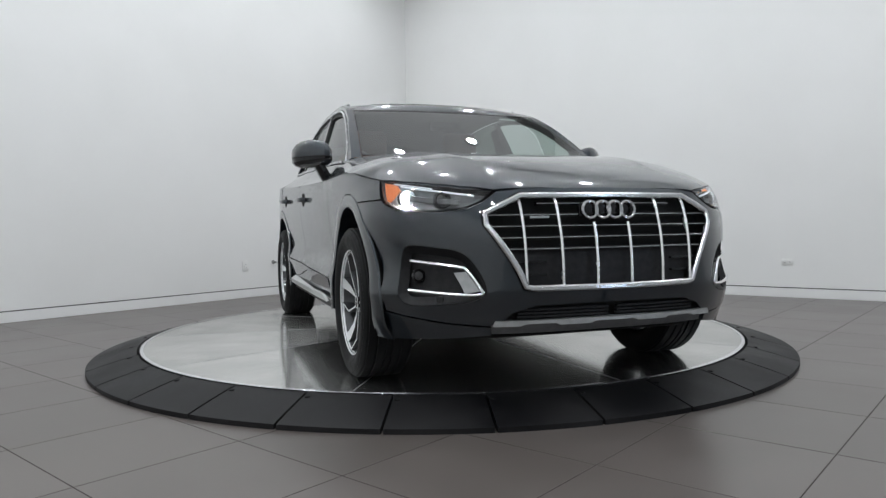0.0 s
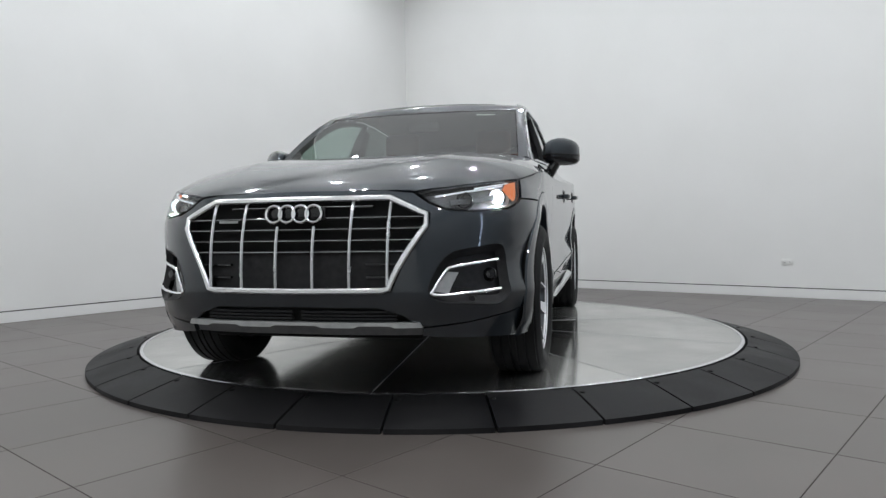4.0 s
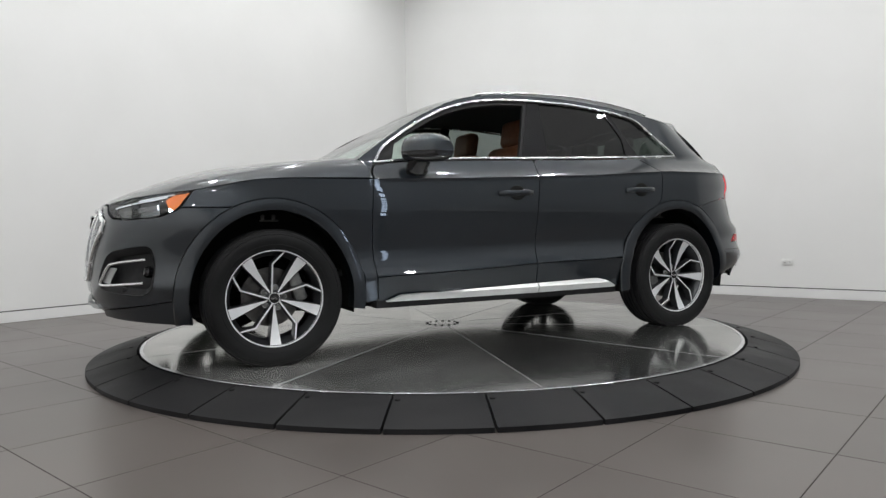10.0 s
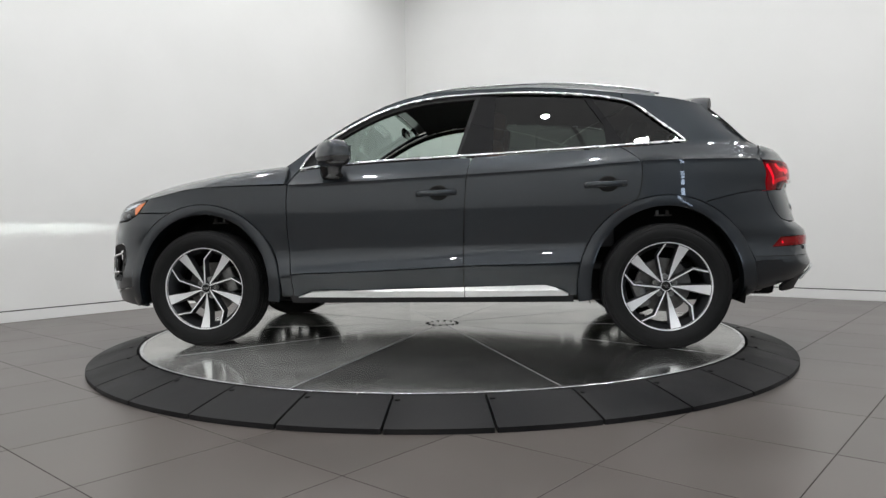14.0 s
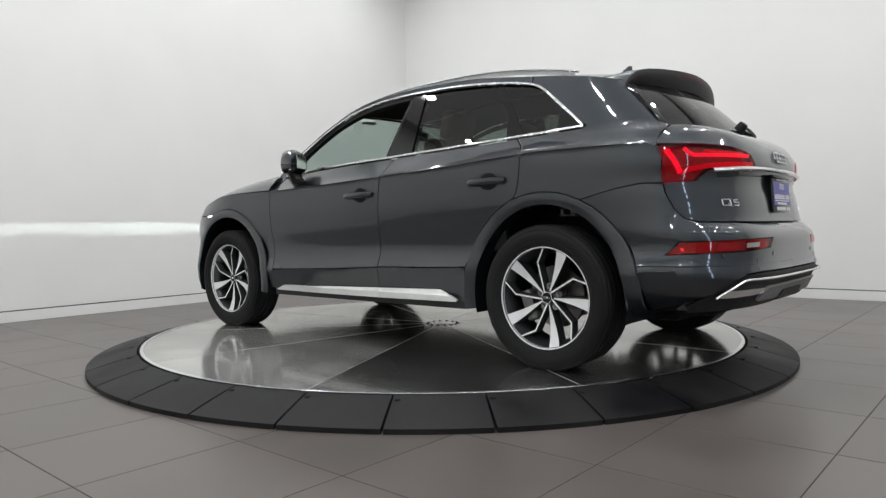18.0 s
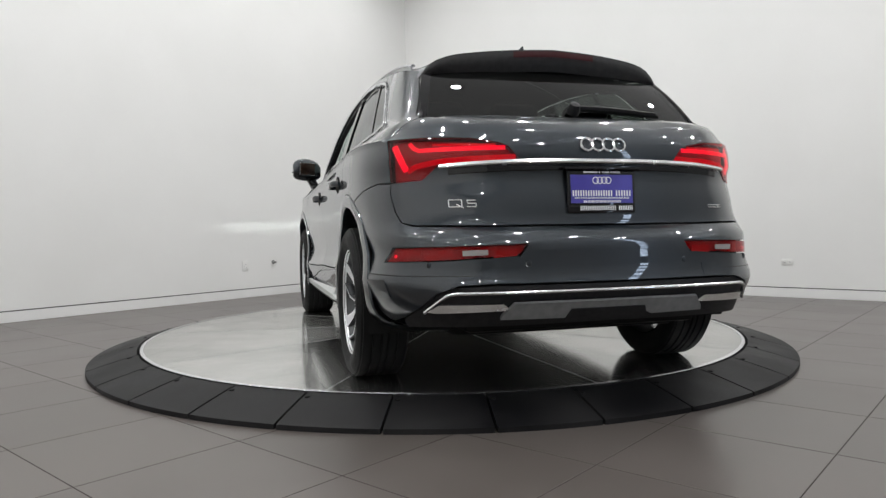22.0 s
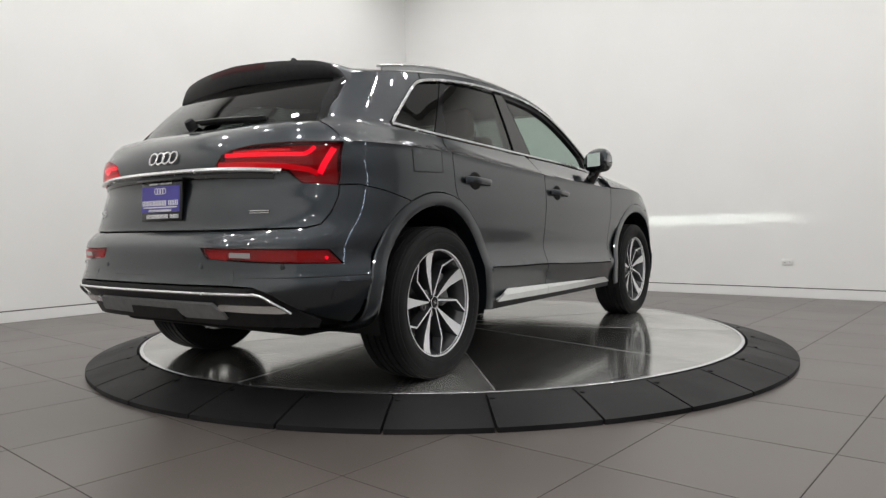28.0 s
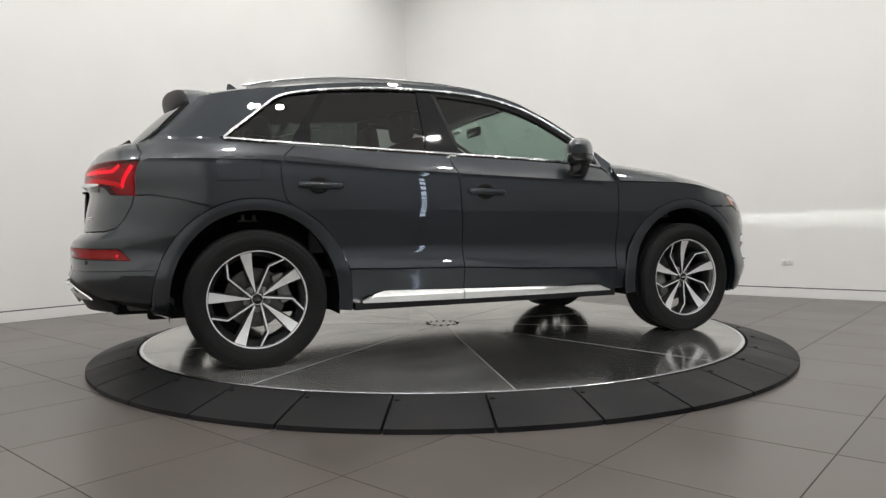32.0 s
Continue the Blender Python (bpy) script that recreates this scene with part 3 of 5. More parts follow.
def hood_z(x, y):
    ze = SHOULDER(x)
    ye = skin(x, ze)[1]
    v = min(abs(y) / max(ye, .01), 1.0)
    dome = 0.013 * math.exp(-abs(abs(y) - BONNET_CREASE(x)) / .045) * max(0.0, min(1.0, (2.15 - x) / .4))
    full = 5 + 5 * max(0.0, min(1.0, (1.5 - x) / .5))
    return (x, y, ze + (HOOD_C(x) - ze) * (1 - v ** full) + dome * (1 - v))


def roof_pt(x, v):
    ze = ROOF_E(x)
    return (x, v * skin(x, ze)[1], ze + (ROOF_C(x) - ze) * (1 - abs(v) ** 2.2))


def screen_pt(s, v):
    """The windscreen from its base (0) to the roof (1), across -1 to 1."""
    base = Vector((1.0 - .105 * v * v, .79 * v, 1.142 - .017 * v * v))
    top = Vector((.270 + .015 * v * v, .688 * v, 1.514 - .018 * abs(v) ** 2.2))
    return base.lerp(top, s) + Vector((.42, 0, .9)) * ((.004 + .010 * v * v) * 4 * s * (1 - s))


def rear_glass_pt(s, v):
    base = Vector((-2.062 + .13 * v * v, .69 * v, 1.195 - .008 * v * v))
    top = Vector((-1.79 + .08 * v * v, .600 * v, 1.458 - .022 * v * v))
    return base.lerp(top, s) + Vector((-.5, 0, .8)) * (.012 * 4 * s * (1 - s))


def arch_line(xc, a, b, t0, t1, n=24):
    """Wheel arch edge as (x, z), by angles from the front over the top to the rear."""
    return [(xc + a * math.cos(t0 + (t1 - t0) * i / n), .36 + b * math.sin(t0 + (t1 - t0) * i / n)) for i in range(n + 1)]


def arch_angle(xc, a, b, z, front):
    s = math.asin(max(-1, min(1, (z - .36) / b)))
    return s if front else math.pi - s


XF, XR = 1.4095, -1.4095
AF, BF, AFI, BFI = .502, .530, .430, .468
AR, BR, ARI, BRI = .508, .530, .430, .468
DOOR_F = [(.828, .312), (.839, .442), (.853, .578), (.86, .748), (.856, .93), (.848, 1.0)]
DOOR_B = [(-.232, .312), (-.233, .56), (-.238, .731), (-.248, .901), (-.26, 1.037), (-.283, 1.155)]
DOOR_R = [(-1.225, .842), (-1.262, .91), (-1.276, 1.022), (-1.268, 1.09), (-1.226, 1.142), (-1.168, 1.187)]
GLASS_TOP = [(.80, 1.105), (.749, 1.185), (.658, 1.26), (.478, 1.371), (.298, 1.458), (.119, 1.513), (-.06, 1.541), (-.239, 1.553),
             (-.40, 1.555), (-.6, 1.552), (-.776, 1.542), (-.956, 1.526), (-1.135, 1.499), (-1.235, 1.472), (-1.31, 1.422),
             (-1.405, 1.342), (-1.49, 1.272), (-1.545, 1.222)]
TAIL_EDGE = [(-1.957, .907), (-1.952, .95), (-1.943, 1.02), (-1.932, 1.085)]
TAIL_UP = [(-1.935, 1.125), (-1.970, 1.160), (-2.022, 1.184)]
TAIL_LAMP = [(-1.932, 1.085), (-2.11, 1.081), (-2.256, 1.073), (-2.352, 1.054), (-2.385, 1.038), (-2.425, .984), (-2.14, .962), (-2.09, .914), (-1.957, .907), (-1.952, .95), (-1.943, 1.02)]
HEAD_LAMP = [(1.82, .932), (2.06, .902), (2.285, .868), (2.235, .826), (2.18, .800), (2.09, .790), (1.93, .801), (1.87, .825), (1.845, .855)]
def rounded(poly, d=.02, n=3):
    """Cuts the corners of a polygon to arcs."""
    out = []
    for p, q, r in zip(poly[-1:] + poly[:-1], poly, poly[1:] + poly[:1]):
        p, q, r = Vector(p), Vector(q), Vector(r)
        a = q + (p - q).normalized() * min(d, (p - q).length * .4)
        b = q + (r - q).normalized() * min(d, (r - q).length * .4)
        out += [tuple(a * (1 - t) ** 2 + q * (2 * t * (1 - t)) + b * t ** 2) for t in (i / n for i in range(n + 1))]
    return out


FOG_HOLE = rounded([(1.938, .655), (2.157, .623), (2.228, .506), (2.248, .459), (2.202, .423), (1.969, .401), (1.93, .44), (1.912, .567)], .05, 4)
GRILLE = [(2.375, .857), (2.238, .782), (2.237, .726), (2.37, .470), (2.40, .462)]


def xy(pts):
    return [tuple(p)[:2] for p in pts]


def flat_curve(pts, n=6):
    return xy(spline([(a, b, 0) for a, b in pts], n))


def build_body(car):
    glass_top = flat_curve(GLASS_TOP, 5)
    ridge = [[(x, SHOULDER(max(x, -X0)) - d) for x in np.linspace(-1.92, .86, 100)] for d in (0, .012, .026)]
    for flip in (False, True):
        # front wing
        t_a, t_b = arch_angle(XF, AF, BF, .842, True), arch_angle(XF, AF, BF, .312, False)
        wing = flat_curve(DOOR_F, 5) + [(x, SHOULDER(x)) for x in np.linspace(.875, 1.79, 30)] + [(1.80, .93), (1.86, .845)] \
            + arch_line(XF, AF, BF, t_a, t_b, 40)
        part("front_wing", sheet(wing, skin, .03, flip=flip), PAINT, car)
        # doors, their lower mouldings
        crease = [(x, LOWER_CREASE(x)) for x in np.linspace(-.905, .84, 40)]
        front_top = [(x, BELT(x) - .012) for x in np.linspace(-.27, .79, 24)]
        f_edge = flat_curve(DOOR_F, 5)
        b_edge = flat_curve(DOOR_B, 5)
        r_edge = flat_curve(DOOR_R, 5)
        door = [(.806, 1.088), (.836, 1.045)] + [p for p in f_edge if p[1] > .455][::-1] + [(.84, LOWER_CREASE(.84))] + [(x, z) for x, z in crease[::-1] if -.21 < x < .81] + [(-.2325, LOWER_CREASE(-.2325))] \
            + [p for p in b_edge if p[1] > .495 and p[1] < 1.14] + front_top
        f_door = part("front_door", sheet(door[::-1], skin, .025, flip=flip, lines=ridge), PAINT, car)
        t_c, t_d = arch_angle(XR, AR, BR, .50, True), arch_angle(XR, AR, BR, .842, True)
        arch_up = arch_line(XR, AR, BR, t_c, t_d, 20)
        door = [p for p in b_edge if p[1] > .495 and p[1] < 1.14][::-1] + [(-.2325, LOWER_CREASE(-.2325))] + [(x, z) for x, z in crease[::-1] if -.915 < x < -.26] \
            + arch_up + r_edge[2:] + [(x, BELT(x) - .012) for x in np.linspace(-1.16, -.30, 20)]
        r_door = part("rear_door", sheet(door, skin, .025, flip=flip, lines=ridge), PAINT, car)
        low = [p for p in f_edge if p[1] < .44] + [(.838, LOWER_CREASE(.838) - .001)] + [(x, z - .001) for x, z in crease[::-1] if -.21 < x < .81] + [(-.2325, LOWER_CREASE(-.2325) - .001), (-.232, .312)]
        part("door_moulding", sheet(low, skin, .03, flip=flip, offset=.004), PAINT, f_door)
        t_e = arch_angle(XR, AR, BR, .312, True)
        low = [(-.232, .312), (-.2325, LOWER_CREASE(-.2325) - .001)] + [(x, z - .001) for x, z in crease[::-1] if -.90 < x < -.26] + arch_line(XR, AR, BR, t_c, t_e, 8)
        part("door_moulding", sheet(low, skin, .03, flip=flip, offset=.004), PAINT, r_door)
        # rear quarter with the rear pillar
        t_f = arch_angle(XR, AR, BR, .838, False)
        quarter = r_edge[::-1] + arch_line(XR, AR, BR, t_d, t_f, 30) + [(-1.63, .846), (-1.78, .885), (-1.91, .909)] \
            + [(shell(u, z)[0], z) for u, z in TAIL_EDGE + TAIL_UP] + [(-1.80, 1.32), (-1.672, 1.452)] + [(x, ROOF_E(x)) for x in np.linspace(-1.64, -1.20, 14)] \
            + [(-1.20, 1.494)] + [(x, z + .009) for x, z in glass_top if x < -1.22][:-1] + [(-1.565, 1.222), (-1.55, 1.208)] \
            + [(x, BELT(x) - .012) for x in np.linspace(-1.5, -1.18, 8)]
        q = part("rear_quarter", sheet(quarter, skin, .025, flip=flip, lines=ridge), PAINT, car)
        # roof side frame and front pillar
        frame_line = [(x, z + .009) for x, z in glass_top if x > -1.19] + [(-1.195, 1.494)] + [(x, ROOF_E(x)) for x in np.linspace(-1.195, .25, 40)] \
            + [(.290, 1.496), (.466, 1.412), (.608, 1.326), (.700, 1.265), (.800, 1.196), (.895, 1.126), (.882, 1.06), (.872, 1.003), (.852, 1.003), (.843, 1.045), (.815, 1.092)]
        part("side_frame", sheet(frame_line, skin, .03, flip=flip), PAINT, car)
        # bright window surround
        loop = [(x, z) for x, z in glass_top] + [(-1.545, 1.212)]
        belt = [(x, BELT(x)) for x in np.linspace(-1.53, .79, 60)]
        line = loop + belt
        pts, nrm = [], []
        sgn = -1 if flip else 1
        for x, z in line:
            p = skin(x, z)
            pts.append((p[0], (p[1] + .002) * sgn, p[2]))
            nrm.append((0, .95 * sgn, .3))
        part("window_surround", sweep(pts, flat_profile(.0145, .007), nrm, closed=True), SURROUND, car, "satin aluminium window surround")
        # panes and posts of the side glass
        def pane(name, outline, mat, depth=-.012, label="", lip=.004):
            return part(name, sheet(outline, skin, .04, flip=flip, lip=lip, gap=0, offset=depth), mat, car, label)
        top_at = lambda x: float(np.interp(x, [p[0] for p in glass_top[::-1]], [p[1] for p in glass_top[::-1]]))
        post = [(-.205, BELT(-.205)), (-.41, BELT(-.41)), (-.425, top_at(-.425)), (-.335, top_at(-.335))]
        pane("centre_post", post, GLOSSBLACK, -.006, "gloss black centre post")
        post = [(-1.09, BELT(-1.09)), (-1.205, BELT(-1.205)), (-1.005, top_at(-1.005)), (-.955, top_at(-.955)), (-1.08, 1.33)]
        pane("rear_post", post, GLOSSBLACK, -.008, "gloss black post")
        front = [(x, top_at(x)) for x in np.linspace(.79, -.335, 30)] + [(-.205, BELT(-.205))] + [(x, BELT(x)) for x in np.linspace(-.1, .79, 10)]
        inner = [(x, z - .03) for x, z in ((x, top_at(x)) for x in np.linspace(.66, -.30, 26))] + [(-.185, BELT(-.185) + .004)] + [(x, BELT(x) + .004) for x in np.linspace(-.1, .69, 8)]
        part("window_frame", sheet(front, skin, .04, holes=[inner], flip=flip, lip=.03, gap=0, offset=-.010), PLASTIC, f_door)
        if flip:
            part("window_pane", sheet(front, skin, .05, flip=flip, lip=.004, gap=0, offset=-.022), PANE_CLEAR, f_door, "raised clear window pane")
        rear = [(x, top_at(x)) for x in np.linspace(-.42, -.96, 14)] + [(-1.08, 1.33), (-1.09, BELT(-1.09))] + [(x, BELT(x)) for x in np.linspace(-1.0, -.41, 8)]
        part("window_pane", sheet(rear, skin, .05, flip=flip, lip=.004, gap=0, offset=-.014), PANE_DARK, r_door, "dark privacy glass")
        corner = [(x, top_at(x)) for x in np.linspace(-1.005, -1.54, 18)] + [(x, BELT(x)) for x in np.linspace(-1.53, -1.205, 8)]
        part("quarter_pane", sheet(corner, skin, .05, flip=flip, lip=.004, gap=0, offset=-.012), PANE_DARK, q, "dark privacy glass")
        # wheel arch flares
        for xc, a, b, ai, bi, t0, t1 in ((XF, AF, BF, AFI, BFI, -.22, 3.30), (XR, AR, BR, ARI, BRI, -.16, 3.34)):
            verts, faces = [], []
            n = 56
            rows = ((0, -.004), (.06, .004), (.35, .006), (.8, .007), (1.0, .003), (1.0, -.02), (1.0, -.09))
            for i in range(n + 1):
                t = t0 + (t1 - t0) * i / n
                for f, o in rows:
                    x = xc + (a + (ai - a) * f) * math.cos(t)
                    z = .36 + (b + (bi - b) * f) * math.sin(t)
                    x, y, z = skin(x, z)
                    if z < .74:
                        base = side_y(max(-X0, min(X0, x)), z)
                        y *= 1 + .7 * max(0.0, .913 + .049 * (.74 - z) - base) / base
                    verts.append((x, (y + o) * sgn, z))
            k = len(rows)
            faces = [(i * k + j, i * k + j + 1, (i + 1) * k + j + 1, (i + 1) * k + j) for i in range(n) for j in range(k - 1)]
            bm = bmesh.new()
            bm.from_mesh(mesh_of("flare", verts, faces))
            part("arch_flare", bm, PAINT, car)
            # dark wheel housing
            verts, faces = [], []
            for i in range(25):
                t = -.25 + 3.64 * i / 24
                for r, y in ((.446, .905), (.440, .52), (.05, .52)):
                    verts.append((xc + r * math.cos(t), y * sgn, .38 + r * 1.09 * math.sin(t)))
            faces = [(i * 3 + j, i * 3 + j + 1, i * 3 + j + 4, i * 3 + j + 3) for i in range(24) for j in range(2)]
            part("wheel_housing", mesh_of("housing", verts, faces), BLACK, car, "black felt wheel housing")
        # sill: black lower edge and bright blade
        pts = [(x, (skin(x, .30)[1] - .045) * sgn, .282) for x in np.linspace(-.88, .84, 20)]
        part("sill", sweep(pts, [(-.05, -.012), (-.05, .04), (.04, .035), (.05, .02), (.03, -.012)] if not flip else [(-.05, .02), (-.04, .035), (.05, .04), (.05, -.012), (-.03, -.012)], [(0, 0, 1)] * 20), PLASTIC, car, "black plastic sill")
        blade_skin = lambda x, z: (x, skin(x, .36)[1] + .006 + .95 * min(.030, .374 - z) - .30 * max(0, .344 - z), z)
        for blade in ([(.79, .307), (.70, .340), (.2, .354), (-.235, .364), (-.235, .304), (.3, .304)],
                      [(-.241, .364), (-.715, .374), (-.776, .359), (-.85, .320), (-.846, .311), (-.241, .304)]):
            part("sill_blade", sheet(blade, blade_skin, .02, flip=flip, lip=.016, gap=0, lines=[[(.75, .334), (.2, .341), (-.82, .343)]]), BLADE, car, "silver sill blade")
        # door handles
        for name, xa, xb, z in (("f", .040, -.195, .928), ("r", -.952, -1.186, .957)):
            owner = f_door if name == "f" else r_door
            xm, L = (xa + xb) / 2, xa - xb
            y = skin(xm, z)[1]
            # flat black disc on the skin stands in for shade in the handle's hollow
            cup = lathe([(0, -.002), (.6, .0), (.9, .002), (1.0, .0)], 28)
            cm = bmesh.new()
            cm.from_mesh(cup)
            bmesh.ops.transform(cm, matrix=Matrix.Translation((xm - .012, (y + .002) * sgn, z + .002)) @ Matrix.Rotation(radians(-90 * sgn), 4, "X") @ Matrix.Diagonal((.058, .046, 1, 1)), verts=cm.verts)
            part("handle_cup_shade", cm, BLACK, owner, "flat black disc for the shaded recess behind handle")
            path = [(xa, (y + .004) * sgn, z - .004), (xa - .03, (y + .034) * sgn, z - .002), (xm, (y + .042) * sgn, z), (xb + .05, (y + .038) * sgn, z + .003), (xb, (y + .008) * sgn, z + .004)]
            pts = spline(path, 6)
            part("door_handle", sweep(pts, [(.016 * math.cos(t), .009 * math.sin(t)) for t in np.linspace(0, 2 * math.pi, 11)[:-1]], [(0, sgn, 0)] * len(pts)), PAINT, owner)

    # ---- front bumper ----
    up = arch_line(XF, AF, BF, arch_angle(XF, AF, BF, .37, True), arch_angle(XF, AF, BF, .838, True), 18)
    half = [(2.75, .404), (2.42, .402), (2.33, .372), (2.285, .335), (2.25, .322), (2.1, .335), (1.94, .358), (1.87, .372)] \
        + [(u_at(x, z), z) for x, z in up] + [(1.84, .842), (1.86, .824), (1.925, .795), (2.09, .784), (2.185, .794), (2.24, .82), (2.292, .864), (2.40, .877), (2.75, .882)]
    outline = half + [(5.5 - u, z) for u, z in half[::-1][1:-1]]
    fog = FOG_HOLE
    grille_half = [(2.75, .857)] + GRILLE + [(2.75, .459)]
    grille = grille_half + [(5.5 - u, z) for u, z in grille_half[::-1][1:-1]]
    bumper = part("front_bumper", sheet(outline, front_skin, .028, holes=[fog, [(5.5 - u, z) for u, z in fog], grille], out=(1, 0, 0)), PAINT, car)
    # grille: backing, slats, upright bars, bright frame
    back = part("grille", sheet(grille, front_skin, .05, out=(1, 0, 0), lip=.0, gap=-.004, offset=-.055), BLACK, car, "black grille with upright bars")
    part("radar_panel", sheet([(2.275, .632), (2.395, .475), (3.105, .475), (3.225, .632)], front_skin, .05, out=(1, 0, 0), lip=.01, gap=0, offset=-.034), PLASTIC, back, "flat black lower panel")
    def y_lim(z):
        pts = sorted((b, shell(a, b)[1]) for a, b in grille_half[:-1])
        return float(np.interp(z, [p[0] for p in pts], [p[1] for p in pts])) - .012
    def front_at(y, z, o=0.0):
        lo, hi = 1.6, 2.75
        for _ in range(28):
            mid = (lo + hi) / 2
            lo, hi = (mid, hi) if shell(mid, z)[1] > abs(y) else (lo, mid)
        p = shell((lo + hi) / 2, z)
        return (p[0] + o, y, z)
    for z in (.812, .766, .720, .674, .628):
        lim = y_lim(z)
        pts = [front_at(y, z, -.026) for y in np.linspace(-lim, lim, 24)]
        part("slat", sweep(pts, [(-.006, -.012), (-.006, .008), (0, .012), (.006, .008), (.006, -.012)], [(1, 0, 0)] * len(pts)), GLOSSBLACK if z != .628 else PLASTIC, back)
        if z > .60:
            part("slat_edge", sweep([(x + .012, y, z + .001) for x, y, z in pts], flat_profile(.0025, .002), [(1, 0, 0)] * len(pts)), SILVER, back)
    for z in (.578, .526):
        for y0, y1 in ((-.46, -.30), (.30, .46)):
            lim = y_lim(z) - .01
            pts = [front_at(max(-lim, min(lim, y)), z, -.026) for y in np.linspace(y0, y1, 6)]
            part("short_slat", sweep(pts, [(-.004, -.008), (-.004, .008), (.004, .008), (.004, -.008)], [(1, 0, 0)] * 6), GLOSSBLACK, back)
    for y, z1 in ((-.392, .842), (-.238, .845), (-.081, .738), (.081, .738), (.238, .845), (.392, .842)):
        pts = [front_at(y * (1 + .02 * (z - .65)), z, -.008 - .02 * max(0, (z - .78) / .07) ** 2) for z in np.linspace(.474, z1 - .008, 14)]
        part("upright_bar", sweep(pts, flat_profile(.014, .016, .35), [(1, 0, 0)] * len(pts)), CHROME, back, "satin aluminium upright bar")
    pts = [front_skin(u, z) for u, z in dense(shrink(grille, .012), .05)]
    nrm = [(.95, p[1] * .35, .0) for p in pts]
    part("grille_frame", sweep([(p[0] + .002, p[1], p[2]) for p in pts], flat_profile(.023, .014, .4), nrm, closed=True), CHROME, car, "satin aluminium grille frame")
    emblem = None
    for k in range(4):
        y = (k - 1.5) * .0592 - .008
        x = front_at(0, .785, .012)[0]
        me = lathe([(.0345 + .0062 * math.cos(t), .0055 * math.sin(t)) for t in np.linspace(0, 2 * math.pi, 9)[:-1]], 32,
                   pose(x + .002 * (k % 2), y, .785, 0, 84, 0), closed=True)
        ob = part("emblem_ring" if emblem else "emblem", me, BRIGHT, emblem or car, "" if emblem else "four interlocked chrome rings")
        emblem = emblem or ob
    part("emblem_plate", box((.012, .27, .055), (front_at(0, .785, -.004)[0], -.008, .785), .004), GLOSSBLACK, emblem)
    part("script_badge", box((.004, .086, .010), (front_at(.3, .752, -.008)[0], -.318, .757), .001, 1), SILVER, back, "small silver script badge")
    # side intakes with bright brackets and fog lamps
    for s in (1, -1):
        fl = s < 0
        f = FOG_HOLE
        rec = part("side_intake", sheet(f, shell, .03, flip=fl, lip=.0, gap=-.003, offset=-.05, out=(1, .5, 0)), PLASTIC, car, "black plastic side intake")
        # sloping walls of the recess
        a = [Vector((p[0], p[1] * s, p[2])) for p in [shell(u, z) for u, z in dense(f, .04)]]
        fs = shrink(dense(f, .04), .032)
        b = [Vector((p[0] - .030, (p[1] - .018) * s, p[2])) for p in [shell(u, z) for u, z in fs]]
        m = len(a)
        bm = bmesh.new()
        bm.from_mesh(mesh_of("walls", a + b, [(i, (i + 1) % m, m + (i + 1) % m, m + i) for i in range(m)]))
        part("intake_frame", bm, PLASTIC, rec)
        path = [(1.958, .585), (2.05, .574), (2.135, .561), (2.163, .548), (2.22, .475), (2.232, .459), (2.215, .451), (2.15, .452), (1.972, .466)]
        path = [tuple(p) for p in flat_curve(path, 4)]
        pts = [Vector(shell(u, z)) for u, z in path]
        pts = [(p.x - .006, (p.y - .004) * s, p.z) for p in pts]
        part("intake_bracket", sweep(pts, flat_profile(.013, .012, .4), [(.9, .5 * s, 0)] * len(pts)), CHROME, rec, "bright aluminium bracket")
        web = [(2.163, .545), (2.225, .468), (2.17, .458), (2.115, .540)]
        part("bracket_web", sheet(web, shell, .03, flip=fl, lip=.004, gap=0, offset=-.014, out=(1, .5, 0)), SILVER, rec)
        p = shell(1.985, .522)
        part("fog_lamp", lathe([(0, .012), (.018, .010), (.024, 0), (.030, -.004), (.030, -.03)], 20, pose(p[0] - .030, (p[1] - .02) * s, .522, 0, 80, 20 * s)), GLOSSBLACK, rec, "small round fog lamp")
        p = shell(2.085, .428)
        part("parking_sensor", lathe([(0, .006), (.012, .005), (.015, 0), (.015, -.01)], 14, pose(p[0] - .015, (p[1] - .008) * s, .43, 0, 80, 30 * s)), PLASTIC, rec)
    # lower intake, bright skid strip, grey valance
    low = [(2.43, .399), (2.30, .345), (3.20, .345), (3.07, .399)]
    intake = part("lower_intake", sheet(low, front_skin, .04, lip=0, gap=-.004, offset=-.045, out=(1, 0, 0)), BLACK, car, "black lower intake")
    for z in (.358, .372, .386):
        for y0, y1 in ((-.42, -.02), (.02, .42)):
            pts = [front_at(y, z, -.022) for y in np.linspace(y0, y1, 8)]
            part("slat", sweep(pts, [(-.004, -.01), (-.004, .01), (.004, .01), (.004, -.01)], [(1, 0, 0)] * 8), PLASTIC, intake)
    notch = []
    for u in np.linspace(2.255, 3.245, 60):
        y = front_skin(u, .335)[1]
        zlow = .331 - (.008 if (.10 < abs(y) < .26 or .40 < abs(y) < .55) else 0.0)
        notch.append((u, zlow))
    strip = [(u, .345) for u in np.linspace(3.235, 2.265, 30)] + notch
    part("skid_strip", sheet(strip, lambda u, z: (front_skin(u, .345)[0] + .012, *front_skin(u, .345)[1:2], z), .04, lip=.02, gap=0, out=(1, 0, 0)), SILVER, car, "silver skid strip")
    val = [(2.245, .331), (3.255, .331), (3.29, .315), (3.28, .285), (2.22, .285), (2.21, .315)]
